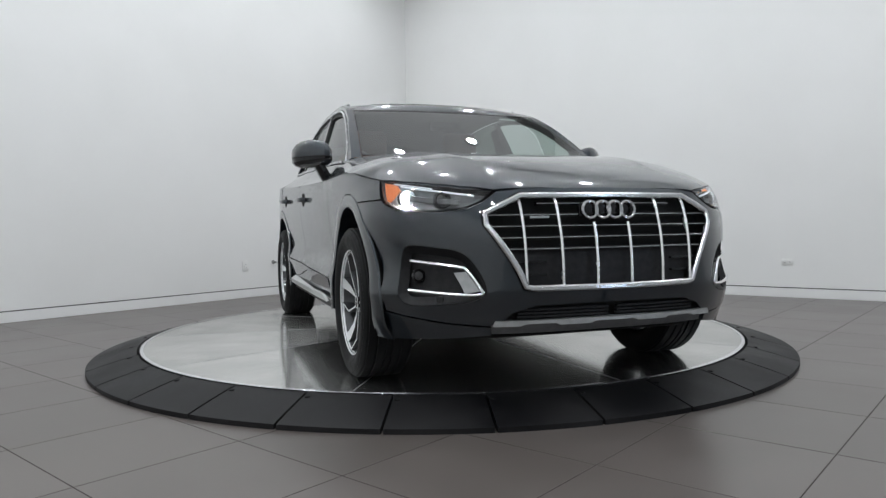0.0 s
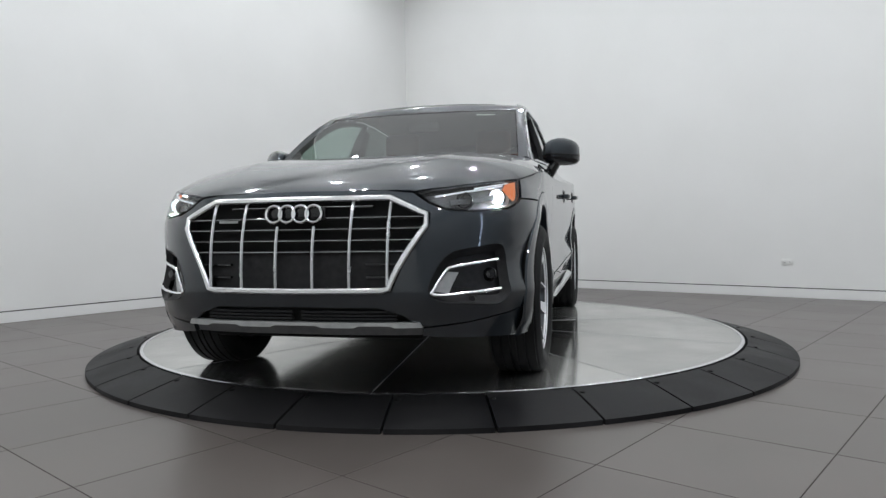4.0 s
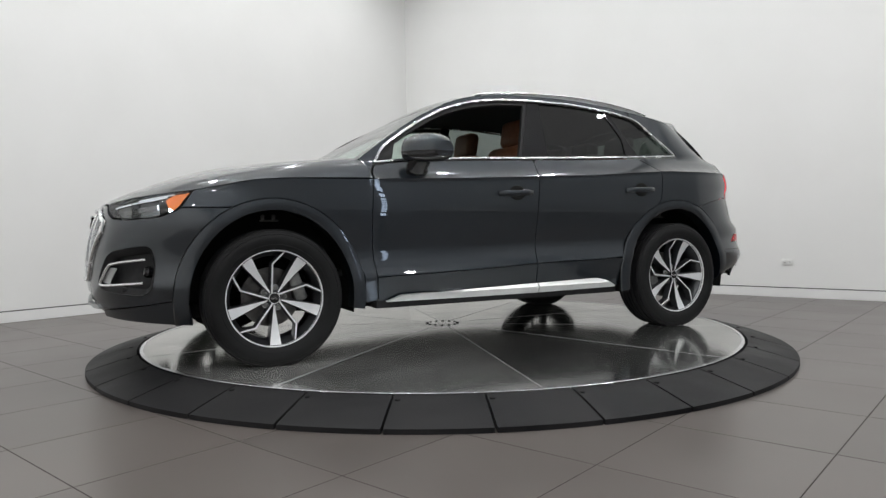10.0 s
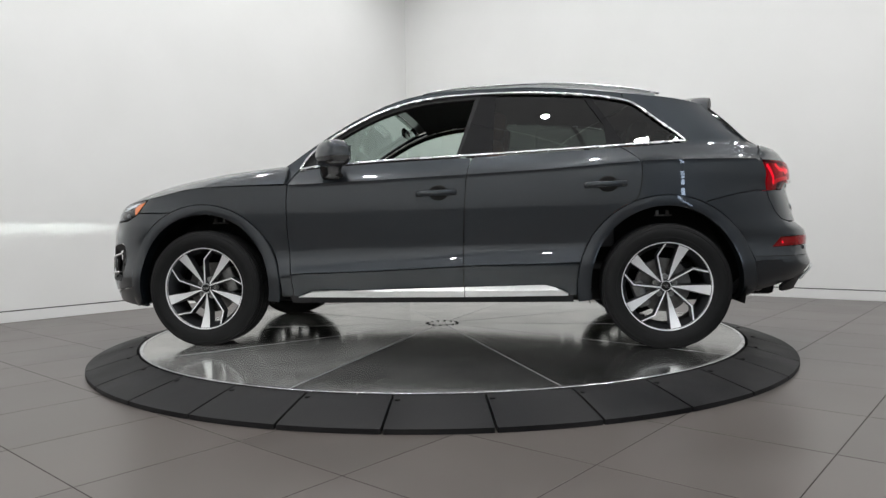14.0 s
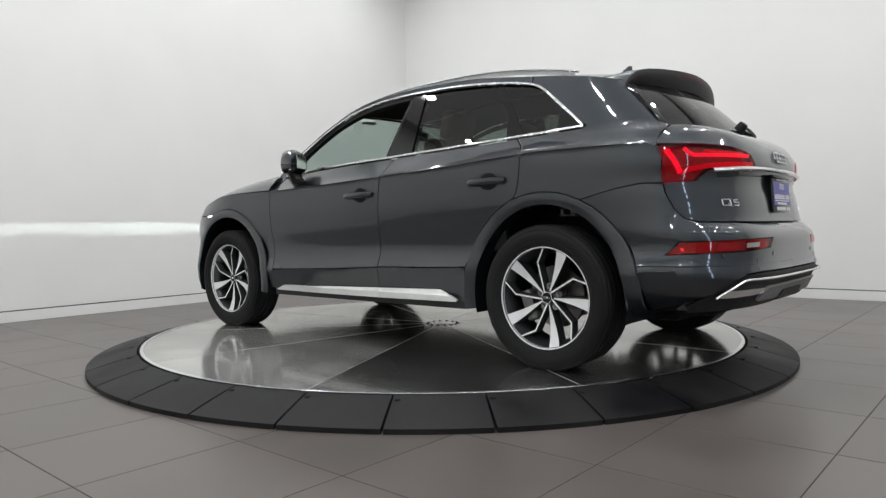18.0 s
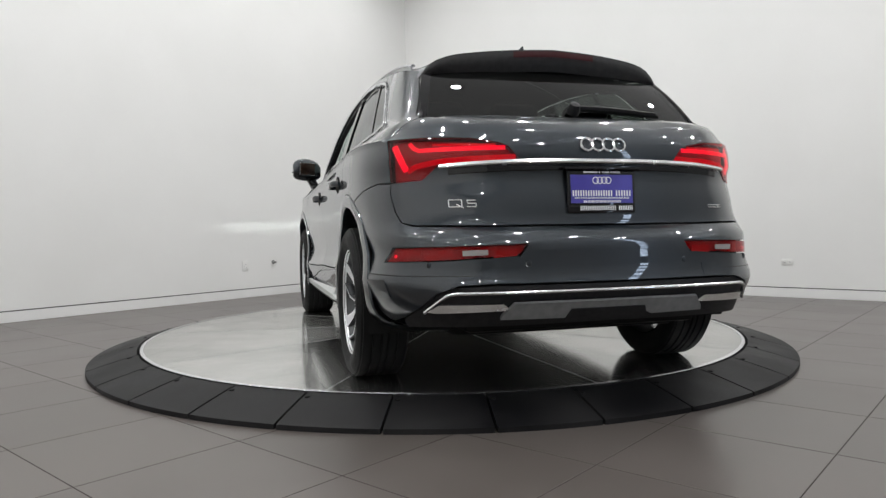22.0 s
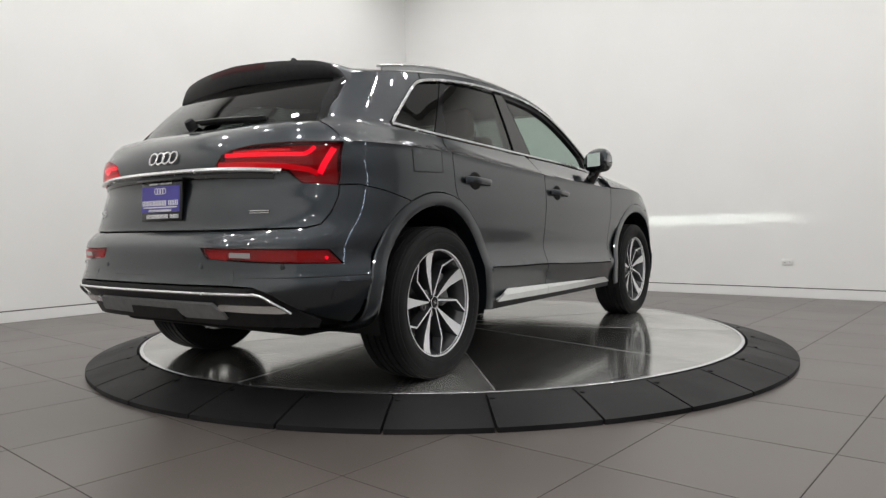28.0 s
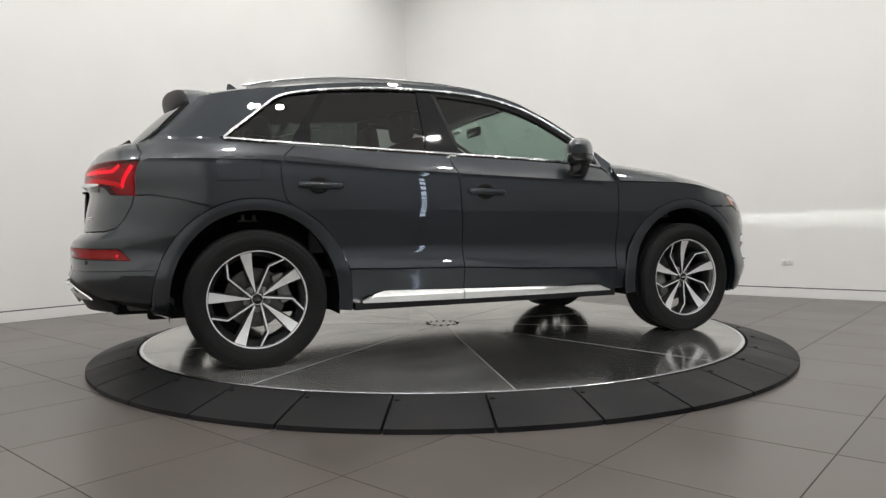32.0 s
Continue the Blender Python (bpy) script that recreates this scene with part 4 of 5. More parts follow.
    part("front_valance", sheet(val, lambda u, z: (front_skin(u, .32)[0] - .9 * (.331 - z) - .004, front_skin(u, .32)[1], z), .04, lip=.02, gap=0, out=(1, 0, 0)), GREYTRIM, car, "dark grey lower valance")
    for s in (1, -1):
        lip_line = [(1.83, .40), (1.84, .372), (1.94, .354), (2.1, .330), (2.25, .316), (2.25, .285), (2.1, .270), (1.93, .256), (1.80, .245), (1.795, .36)]
        part("bumper_lip", sheet(lip_line, lambda u, z: (shell(u, .35)[0] - .25 * (.36 - z), shell(u, .35)[1] - .2 * (.36 - z), z), .03, flip=s < 0, lip=.02, gap=0, out=(1, 1, 0)), PAINT, car)

    # ---- headlamps ----
    for s in (1, -1):
        fl = s < 0
        lamp = part("headlamp", sheet(HEAD_LAMP, shell, .03, flip=fl, lip=.01, gap=.004, offset=.0, out=(1, .6, 0)), LENS, car, "headlamp with clear lens and lit white light")
        part("housing", sheet(HEAD_LAMP, shell, .03, flip=fl, lip=.0, gap=.002, offset=-.055, out=(1, .6, 0)), GREYTRIM, lamp, "grey lamp housing")
        rim = dense(HEAD_LAMP, .03)
        a = [shell(u, z) for u, z in rim]
        m = len(a)
        verts = [(p[0] - .002, (p[1] - .002) * s, p[2]) for p in a] + [(p[0] - .045, (p[1] - .035) * s, p[2]) for p in a]
        bm = bmesh.new()
        bm.from_mesh(mesh_of("wall", verts, [(i, (i + 1) % m, m + (i + 1) % m, m + i) for i in range(m)]))
        part("bezel", bm, PLASTIC, lamp)
        def guide(name, path, w, h, mat, o, label=""):
            pts = [Vector(shell(u, z)) for u, z in flat_curve(path, 5)]
            pts = [(p.x - o, (p.y - o * .7) * s, p.z) for p in pts]
            return part(name, sweep(pts, flat_profile(w, h), [(.85, .5 * s, 0)] * len(pts)), mat, lamp, label)
        guide("daylight_strip", [(2.21, .846), (2.12, .862), (2.0, .882), (1.93, .895)], .008, .008, DRL, .018, "unlit daylight strip, whitened by a slight added glow")
        guide("daylight_strip", [(2.06, .880), (1.97, .896), (1.90, .908)], .006, .008, DRL, .014, "unlit daylight strip, whitened by a slight added glow")
        guide("chrome_fin", [(2.15, .822), (2.05, .832), (1.97, .845)], .024, .010, GREYTRIM, .036)
        am = [(1.835, .925), (1.905, .912), (1.925, .885), (1.885, .83), (1.862, .842), (1.848, .87)]
        part("amber_marker", sheet(am, shell, .025, flip=fl, lip=.006, gap=0, offset=-.016, out=(1, .6, 0)), AMBER, lamp, "amber side marker")
        for u, z, r, mat in ((1.945, .846, .028, LED), (2.085, .832, .026, SILVER)):
            p = shell(u, z)
            o = Vector((p[0] - .056, (p[1] - .030) * s, z))
            part("projector", lathe([(0, .004), (r * .6, .003), (r * .9, 0)], 24, pose(o.x, o.y, o.z, 0, 90, 0)), mat, lamp, "round projector lens")
            part("projector_ring", lathe([(r * .92, -.002), (r, .0), (r + .004, .042), (r + .008, .042), (r + .008, -.002)], 24, pose(o.x, o.y, o.z, 0, 90, 0)), PLASTIC, lamp)
            if u < 2.0:
                # light source under a cut-off plate, so that the beam keeps below the lamp's height
                q = o + Vector((.022, 0, -r - .012))
                part("beam_source", box((.0008, .018, .0008), q, 0, 1), BEAM, lamp, "bright low beam source")
                part("cut_off_plate", merge(box((.051, .050, .0012), q + Vector((.0235, 0, .0011)), 0, 1), box((.0012, .050, .006), q + Vector((-.002, 0, 0)), 0, 1),
                     box((.045, .0012, .008), q + Vector((.021, .024, -.003)), 0, 1), box((.045, .0012, .008), q + Vector((.021, -.024, -.003)), 0, 1), box((.016, .050, .0012), q + Vector((.006, 0, -.0011)), 0, 1)), BLACK, lamp)

    # ---- bonnet, screen, roof, rear ----
    edge = [(x, skin(x, SHOULDER(x))[1] - .002) for x in np.linspace(.868, 1.785, 26)]
    lampline = [shell(u, z)[:2] for u, z in ((1.83, .931), (1.95, .917), (2.06, .903), (2.17, .887), (2.285, .868), (2.40, .878), (2.55, .882))]
    half = [(.992, 0), (.982, .30), (.950, .58), (.915, .715), (.880, .80), (.864, .875)] + edge + lampline
    outline = half + [(shell(2.75, .884)[0], 0)] + [(x, -y) for x, y in half[::-1][:-1]]
    creases = [[(x, BONNET_CREASE(x) * s) for x in np.linspace(.95, 2.10, 40)] for s in (1, -1)]
    part("bonnet", sheet(outline, hood_z, .03, out=(0, 0, 1), lines=creases), PAINT, car)

    def patch(fn, s0, s1, v0, v1, ns, nv):
        verts = [Vector(fn(s0 + (s1 - s0) * i / ns, v0 + (v1 - v0) * j / nv)) for i in range(ns + 1) for j in range(nv + 1)]
        faces = [(i * (nv + 1) + j, i * (nv + 1) + j + 1, (i + 1) * (nv + 1) + j + 1, (i + 1) * (nv + 1) + j) for i in range(ns) for j in range(nv)]
        me = mesh_of("patch", verts, faces)
        bm = bmesh.new()
        bm.from_mesh(me)
        return bm
    part("windscreen", patch(screen_pt, .03, .985, -.925, .925, 16, 28), PANE_WIND, car, label="clear green-tinted windscreen")
    for s in (1, -1):
        part("pillar_face", patch(screen_pt, 0, 1, .93 * s, 1.0 * s, 18, 4), PAINT, car)
    part("cowl", patch(lambda a, v: screen_pt(.0, v) + Vector((.02, 0, -.012 - .0 * a)) + Vector((-.03, 0, .016)) * a, 0, 1, -.84, .84, 2, 24), BLACK, car, "black cowl below windscreen")
    for s in (1, -1):
        up_line = [screen_pt(0, v) + Vector((.004, 0, -.003)) for v in (.80, .88, .95, 1.0)] + [Vector(skin(.868, 1.072))]
        low_line = [Vector(hood_z(x, y)) + Vector((-.002, 0, -.003)) for x, y in ((.928, .66), (.905, .735), (.882, .795), (.872, .835), (.866, .868))]
        verts = [(p.x, p.y * s, p.z) for p in up_line + low_line]
        part("cowl_corner", mesh_of("corner", verts, [(i, i + 1, i + 6, i + 5) for i in range(4)]), PAINT, car)
    part("screen_border", patch(screen_pt, .965, 1.0, -.93, .93, 2, 28), GLOSSBLACK, car)
    part("roof", patch(lambda a, v: roof_pt((.270 + .015 * v * v) + (-1.595 - .270 - .015 * v * v) * a, v), 0, 1, -1, 1, 44, 30), PAINT, car)
    part("headliner", patch(lambda a, v: Vector(roof_pt(.20 + (-1.6 - .20) * a, v * .94)) - Vector((0, 0, .045)), 0, 1, -1, 1, 14, 12), CLOTH, car, "black cloth headliner")
    part("glass_roof", patch(lambda a, v: Vector(roof_pt(.10 - 1.20 * a, v * .70)) + Vector((0, 0, .002)), 0, 1, -1, 1, 20, 14), GLOSSBLACK, car, "dark glass sunroof")
    TIP_Z = smooth_table([0, .36, .734, .876, .945, 1.0], [1.541, 1.532, 1.514, 1.488, 1.452, 1.402])
    tip_x = lambda v: -1.832 + .13 * v * v

    def spoil(a, v):
        s = roof_pt(-1.60, v * .985)
        e = Vector((tip_x(v), .632 * v, TIP_Z(abs(v))))
        p = Vector(s).lerp(e, a)
        p.z += .010 * 4 * a * (1 - a) * (1 - .6 * abs(v))
        return p
    sp = part("spoiler", patch(spoil, 0, 1, -1, 1, 8, 30), PAINT, car)
    def under(a, v):
        t, g = spoil(1, v), rear_glass_pt(.90, v * .99)
        low = Vector((.012, 0, -.098 * (1 - .8 * abs(v) ** 6)))
        if a < .5:
            return t + low * (a / .5) + Vector((-.012, 0, 0)) * math.sin(math.pi * a / .5)
        return (t + low).lerp(g + Vector((.01, 0, .004)), (a - .5) / .5)
    part("spoiler_underside", patch(under, 0, 1, -1, 1, 10, 30), PLASTIC, sp, "black spoiler underside")
    for s in (1, -1):
        verts = [spoil(a, s) for a in np.linspace(0, 1, 6)] + [under(a, s) for a in np.linspace(0, 1, 6)]
        part("spoiler_cheek", mesh_of("cheek", verts, [(0, 1, 2, 3, 4, 5, 6, 7, 8, 9, 10, 11)], smooth=False), PAINT, sp)
    part("brake_light", patch(lambda a, v: under(.04 + .14 * a, v * .32) + Vector((-.003, 0, 0)), 0, 1, -1, 1, 2, 10), RED_UNLIT, sp, "unlit high brake light")
    part("rear_window", patch(rear_glass_pt, .0, .93, -.945, .945, 10, 26), PANE_DARK, car, "dark rear window")
    for s in (1, -1):
        part("window_side_trim", patch(rear_glass_pt, 0, 1, .945 * s, 1.01 * s, 10, 3), GLOSSBLACK, car)

    # painted strip between the rear pillar's edge and the rear glass
    for s in (1, -1):
        u, z = TAIL_UP[-1]
        foot, head = (shell(u, z)[0], z), (-1.672, 1.452)
        edge = [(foot[0], foot[1]), (-1.80, 1.32), head]
        ks = np.linspace(0, 1, 13)
        ex = np.interp(ks, (0, .5, 1), [p[0] for p in edge])
        ez = np.interp(ks, (0, .5, 1), [p[1] for p in edge])
        outer = [Vector(skin(x, z)) for x, z in zip(ex, ez)]
        inner = [Vector(rear_glass_pt(k, 1.0)) for k in ks]
        verts = []
        for p, q in zip(outer, inner):
            for f in (0, .33, .67, 1):
                m = p.lerp(q, f)
                verts.append((m.x - .006 * 4 * f * (1 - f), m.y * s, m.z))
        part("pillar_strip", mesh_of("strip", verts, [(i * 4 + j, i * 4 + j + 1, i * 4 + j + 5, i * 4 + j + 4) for i in range(12) for j in range(3)]), GLOSSBLACK, car)
    # tailgate
    half = [(-2.75, .725), (-2.336, .725), (-2.06, .729), (-2.01, .742), (-1.98, .785), (-1.957, .86)] + \
        TAIL_LAMP[:9][::-1] + TAIL_UP + [(-2.3, 1.192), (-2.75, 1.192)]
    outline = half + [(-5.5 - u, z) for u, z in half[::-1][1:-1]]
    gate = part("tailgate", sheet(outline, rear_skin, .03, out=(-1, 0, 0)), PAINT, car)
    def rear_at(y, z, o=0.0):
        lo, hi = -2.75, -1.6
        for _ in range(28):
            mid = (lo + hi) / 2
            lo, hi = (mid, hi) if shell(mid, z)[1] < abs(y) else (lo, mid)
        p = shell((lo + hi) / 2, z)
        return (p[0] - o, y, z)
    zc = lambda y: .981 - .020 * (abs(y) / .67) ** 2.6
    pts = [rear_at(y, zc(y), .004) for y in np.linspace(-.655, .655, 50)]
    part("chrome_strip", sweep(pts, [(-.011, 0), (-.010, .012), (-.006, .017), (.008, .010), (.011, 0)], [(-1, 0, .25)] * 50), CHROME, gate, "bright aluminium strip across tailgate")
    pts = [rear_at(y, zc(y) - .022, -.004) for y in np.linspace(-.62, .62, 40)]
    part("strip_recess", sweep(pts, flat_profile(.026, .008), [(-1, 0, 0)] * 40), GLOSSBLACK, gate)
    emblem = None
    for k in range(4):
        y = (k - 1.5) * .0485 - .013
        x = rear_at(0, 1.05, .006)[0]
        me = lathe([(.0270 + .0048 * math.cos(t), .0045 * math.sin(t)) for t in np.linspace(0, 2 * math.pi, 9)[:-1]], 32,
                   pose(x - .001 * (k % 2), y, 1.05, 0, 108, 0), closed=True)
        ob = part("emblem_ring" if emblem else "emblem", me, BRIGHT, emblem or gate, "" if emblem else "four interlocked chrome rings")
        emblem = emblem or ob
    # badges as plain bright bars
    def bars(name, y0, z0, segs, w, s=1):
        first = None
        for ya, za, yb, zb in segs:
            pa, pb = rear_at(y0 - ya, z0 + za, .001), rear_at(y0 - yb, z0 + zb, .001)
            ob = part("stroke" if first else name, sweep([pa, pb], flat_profile(w, .005), [(-1, 0, 0)] * 2), BRIGHT, first or gate)
            first = first or ob
    bars("model_badge", .605, .815, [(-.024, -.014, -.024, .014), (-.024, .014, .024, .014), (.024, .014, .024, -.014), (.024, -.014, -.024, -.014), (.004, -.004, .030, -.020),
         (.078, .012, .046, .012), (.046, .012, .046, .000), (.046, .000, .078, .000), (.078, .000, .078, -.014), (.078, -.014, .044, -.014)], .006)
    bars("script_badge", -.58, .797, [(-.042, -.005, .042, -.005), (-.042, .005, .042, .005)], .004)
    # plate in its frame
    px = rear_at(0, .86, .002)[0]
    tilt = pose(px, 0, .857, 0, 3, 0)
    plate = part("dealer_plate", box((.014, .306, .176), (-.012, 0, 0), .006, 2, tilt), GLOSSBLACK, gate, "blue dealer plate in a black frame")
    part("plate_face", box((.002, .280, .116), (-.020, 0, .010), .0, 1, tilt), BLUE, plate, "blue plate with white printed bars")
    def ink(y0, y1, z0, z1):
        part("printed_bar", box((.0012, abs(y1 - y0), abs(z1 - z0)), (-.0222, (y0 + y1) / 2, (z0 + z1) / 2), 0, 1, tilt), LETTER, plate)
    for z, h, spans in ((.078, .007, ((-.085, -.04), (-.034, -.002), (.004, .012), (.018, .082))), (-.008, .024, ((-.135, -.062), (-.050, .133))),
                        (-.027, .006, ((-.125, .125),)), (-.041, .010, ((-.085, .085),)), (-.068, .018, ((-.14, -.075), (-.063, .10)))):
        for a, b in spans:
            step = h * (.45 if h > .015 else .6)
            n = max(1, int((b - a) / step))
            for i in range(n):
                y = b - (b - a) * i / n
                ink(y, y - (b - a) / n * .5, z - h / 2, z + h / 2)
    for k in range(4):
        me = lathe([(.013 + .0018 * math.cos(t), .001 * math.sin(t)) for t in np.linspace(0, 2 * math.pi, 7)[:-1]], 20, tilt @ pose(-.0225, (k - 1.5) * .019, .045, 0, 90, 0), closed=True)
        part("printed_ring", me, LETTER, plate)
    part("number_light", box((.03, .34, .012), (px - .012, 0, .952), .004), GLOSSBLACK, gate)
    # wiper
    wp = [rear_glass_pt(.02, .04) + Vector((-.022, 0, .012)), rear_glass_pt(.09, .03) + Vector((-.024, 0, .008)), rear_glass_pt(.08, -.22) + Vector((-.02, 0, .010)), rear_glass_pt(.05, -.60) + Vector((-.012, 0, .012))]
    wiper = part("rear_wiper", sweep(spline(wp[1:], 8), [(-.009, 0), (-.008, .012), (.006, .013), (.009, 0)], [(-.6, 0, .8)] * 17), PLASTIC, gate, "black rear wiper")
    part("wiper_pivot", lathe([(0, .03), (.022, .026), (.028, 0), (.028, -.02)], 18, Matrix.Translation(wp[0]) @ pose(0, 0, .01, 0, -40, 0)), PLASTIC, wiper)
    part("wiper_blade", sweep([rear_glass_pt(.07, -.02) + Vector((-.008, 0, .006)), rear_glass_pt(.035, -.62) + Vector((-.008, 0, .006))], flat_profile(.016, .014), [(-.6, 0, .8)] * 2), BLACK, wiper)
    # tail lamps
    for s in (1, -1):
        fl = s < 0
        lamp = part("tail_lamp", sheet(TAIL_LAMP, shell, .03, flip=fl, lip=.01, gap=.0012, offset=.003, out=(-1, .4, 0)), RED_GLASS, gate, "red tail lamp with glowing light guides")
        part("lamp_bed", sheet(TAIL_LAMP, shell, .03, flip=fl, lip=.0, gap=.002, offset=-.03, out=(-1, .4, 0)), RED_DARK, lamp)
        def guide(path, w):
            pts = [Vector(shell(u, z)) for u, z in path]
            pts = [(p.x + .010, (p.y - .006) * s, p.z) for p in pts]
            part("light_guide", sweep(pts, flat_profile(w, .006), [(-.9, .5 * s, 0)] * len(pts)), RED_GLOW, lamp, "glowing red light guide")
        guide([(-1.966, 1.056), (-1.985, 1.02), (-2.003, .985), (-2.026, .952)], .026)
        guide([(-2.034, 1.062), (-2.050, 1.042), (-2.070, 1.031)] + [(-2.07 - .03 * i, 1.031 + .0004 * i) for i in range(1, 11)], .017)
        pts = [(-2.03, .950), (-2.06, .968), (-2.14, .984), (-2.25, .992), (-2.36, .996), (-2.405, .998)]
        pts = [Vector(shell(u, z)) for u, z in pts]
        part("lamp_band", sweep([(p.x + .012, (p.y - .008) * s, p.z) for p in pts], flat_profile(.022, .005), [(-.9, .5 * s, 0)] * 6), RED_BAND, lamp)
        pts = [Vector(shell(-2.12 - .027 * i, 1.052 - .0007 * i)) for i in range(9)]
        part("lamp_band", sweep([(p.x + .014, (p.y - .009) * s, p.z) for p in pts], flat_profile(.010, .005), [(-.9, .5 * s, 0)] * 9), RED_BAND, lamp)
    # rear bumper
    down = arch_line(XR, AR, BR, arch_angle(XR, AR, BR, .838, False), arch_angle(XR, AR, BR, .30, False), 18)
    half = [(-2.75, .497), (-2.30, .499), (-2.20, .494), (-2.13, .465), (-2.06, .400), (-2.0, .350), (-1.93, .305)] \
        + [(u_at(x, z), z) for x, z in down[::-1]] + [(u_at(x, z), z) for x, z in ((-1.63, .846), (-1.78, .885), (-1.91, .909))] + [(-1.957, .904), (-1.957, .86), (-1.98, .785), (-2.01, .742), (-2.06, .726), (-2.336, .721), (-2.75, .721)]
    outline = half + [(-5.5 - u, z) for u, z in half[::-1][1:-1]]
    refl = [(-1.90, .582), (-1.945, .640), (-2.417, .651), (-2.388, .607), (-2.145, .591)]
    holes = [refl, [(-5.5 - u, z) for u, z in refl]]
    rb = part("rear_bumper", sheet(outline, rear_skin, .028, holes=holes, out=(-1, 0, 0)), PAINT, car)
    for s in (1, -1):
        fl = s < 0
        r = part("bumper_reflector", sheet(refl, shell, .03, flip=fl, lip=.01, gap=.003, offset=.002, out=(-1, .4, 0)), RED_GLASS, rb, "long red bumper reflector lamp")
        part("reflector_bed", sheet(refl, shell, .03, flip=fl, lip=0, gap=.002, offset=-.012, out=(-1, .4, 0)), RED_BODY, r)
        for u0, u1 in ((-1.96, -2.06), (-2.07, -2.17), (-2.30, -2.38)):
            part("lamp_band", sheet([(u0, .630), (u1, .632), (u1, .606), (u0, .600)], shell, .03, flip=fl, lip=.003, gap=0, offset=-.008, out=(-1, .4, 0)), RED_GLOSS, r)
        q = shell(-1.955, .606)
        part("fog_led", lathe([(0, .006), (.006, .004), (.008, 0)], 12, pose(q[0] + .004, (q[1] - .004) * s, .606, 0, -70, -50 * s)), RED_GLOW, r, "small glowing red lamp")
        part("reversing_light", sheet([(-2.20, .630), (-2.28, .632), (-2.28, .612), (-2.20, .609)], shell, .03, flip=fl, lip=.003, gap=0, offset=.0035, out=(-1, .4, 0)), LAMP_CLEAR, r, "clear reversing light")
        part("side_vent", sheet([(-1.80, .505), (-1.93, .512), (-1.945, .44), (-1.80, .425)], shell, .03, flip=fl, lip=.006, gap=0, offset=.003, out=(-1, .4, 0)), PAINT, rb)
        part("tow_cover", sheet([(-2.27, .558), (-2.35, .558), (-2.35, .505), (-2.27, .505)], shell, .03, flip=fl, lip=.004, gap=0, offset=.0015, out=(-1, .4, 0)), PAINT, rb)
        for u in (-2.10, -2.42):
            p = shell(u, .575)
            part("parking_sensor", lathe([(0, .004), (.011, .003), (.013, 0), (.013, -.006)], 14, pose(p[0], p[1] * s, .575, 0, -90, 0)), PAINT, rb)
    pts = [rear_skin(u, .531) for u in np.linspace(-1.80, -3.70, 60)]
    part("bumper_seam", sweep([(p[0], p[1], p[2]) for p in pts], flat_profile(.004, .0012), [(p[0] * .4, p[1], 0) for p in pts]), GAP, rb)
    # black lower valance, bright outline, skid plate
    half = [(-2.75, .494), (-2.30, .496), (-2.20, .490), (-2.13, .460), (-2.06, .395), (-2.0, .345), (-2.02, .315), (-2.15, .318), (-2.4, .318), (-2.75, .320)]
    outline = half + [(-5.5 - u, z) for u, z in half[::-1][1:-1]]
    val = part("rear_valance", sheet(outline, lambda u, z: (rear_skin(u, max(z, .41))[0] + .55 * max(0, .41 - z), rear_skin(u, max(z, .41))[1], z), .035, lip=.02, gap=.002, out=(-1, 0, 0), offset=-.012), PLASTIC, car, "black rear valance")
    lowv = lambda u, z: (rear_skin(u, max(z, .41))[0] + .55 * max(0, .41 - z), rear_skin(u, max(z, .41))[1], z)
    q = [(-2.085, .388), (-2.10, .405), (-2.15, .452), (-2.18, .464), (-2.25, .466), (-2.75, .465)]
    q = flat_curve(q, 6)
    q = q + [(-5.5 - u, z) for u, z in q[::-1][1:]]
    pts = [lowv(u, z) for u, z in q]
    part("bright_outline", sweep([(p[0] - .002, p[1], p[2]) for p in pts], flat_profile(.012, .012, .4), [(-1, p[1] * .5, 0) for p in pts]), CHROME, val, "bright trim line")
    for s in (1, -1):
        blade = [(-2.09, .388), (-2.13, .418), (-2.335, .420), (-2.365, .393), (-2.12, .384)]
        part("bright_blade", sheet(blade, lambda u, z: (lowv(u, z)[0] - .004, lowv(u, z)[1] + .002, z), .03, flip=s < 0, lip=.012, gap=0, out=(-1, 0, 0)), CHROME, val, "silver trim blade")
    skid = [(-2.37, .419), (-3.13, .419), (-3.165, .375), (-3.17, .355), (-2.95, .352), (-2.93, .362), (-2.60, .362), (-2.57, .352), (-2.33, .355), (-2.335, .375)]
    part("skid_plate", sheet(skid, lambda u, z: (lowv(u, z)[0] - .008, lowv(u, z)[1], z), .03, lip=.014, gap=0, out=(-1, 0, 0)), GREYTRIM, val, "grey skid plate")

    insert = [(-2.575, .358), (-2.59, .388), (-2.91, .388), (-2.925, .358), (-2.93, .340), (-2.57, .340)]
    part("skid_insert", sheet(insert, lambda u, z: (lowv(u, z)[0] - .014, lowv(u, z)[1], z), .03, lip=.012, gap=0, out=(-1, 0, 0)), PLASTIC, val, "black skid insert")
    for s in (1, -1):
        part("silencer", box((.24, .36, .07), (-1.93, .40 * s, .335), .03, 3), CALIPER, car, "dull metal exhaust silencer")
    # near-black inner sheet, added so that panel gaps read as dark; underbody
    verts, faces = [], []
    us = list(np.linspace(-2.75, 2.75, 120))
    zs = (.30, .5, .7, .86, .98, 1.09)
    ringp = [(u, 1) for u in us] + [(u, -1) for u in us[::-1]]
    for z in zs:
        for u, s in ringp:
            x, y, _ = shell(u, min(z, .98) if u > 1.2 else z)
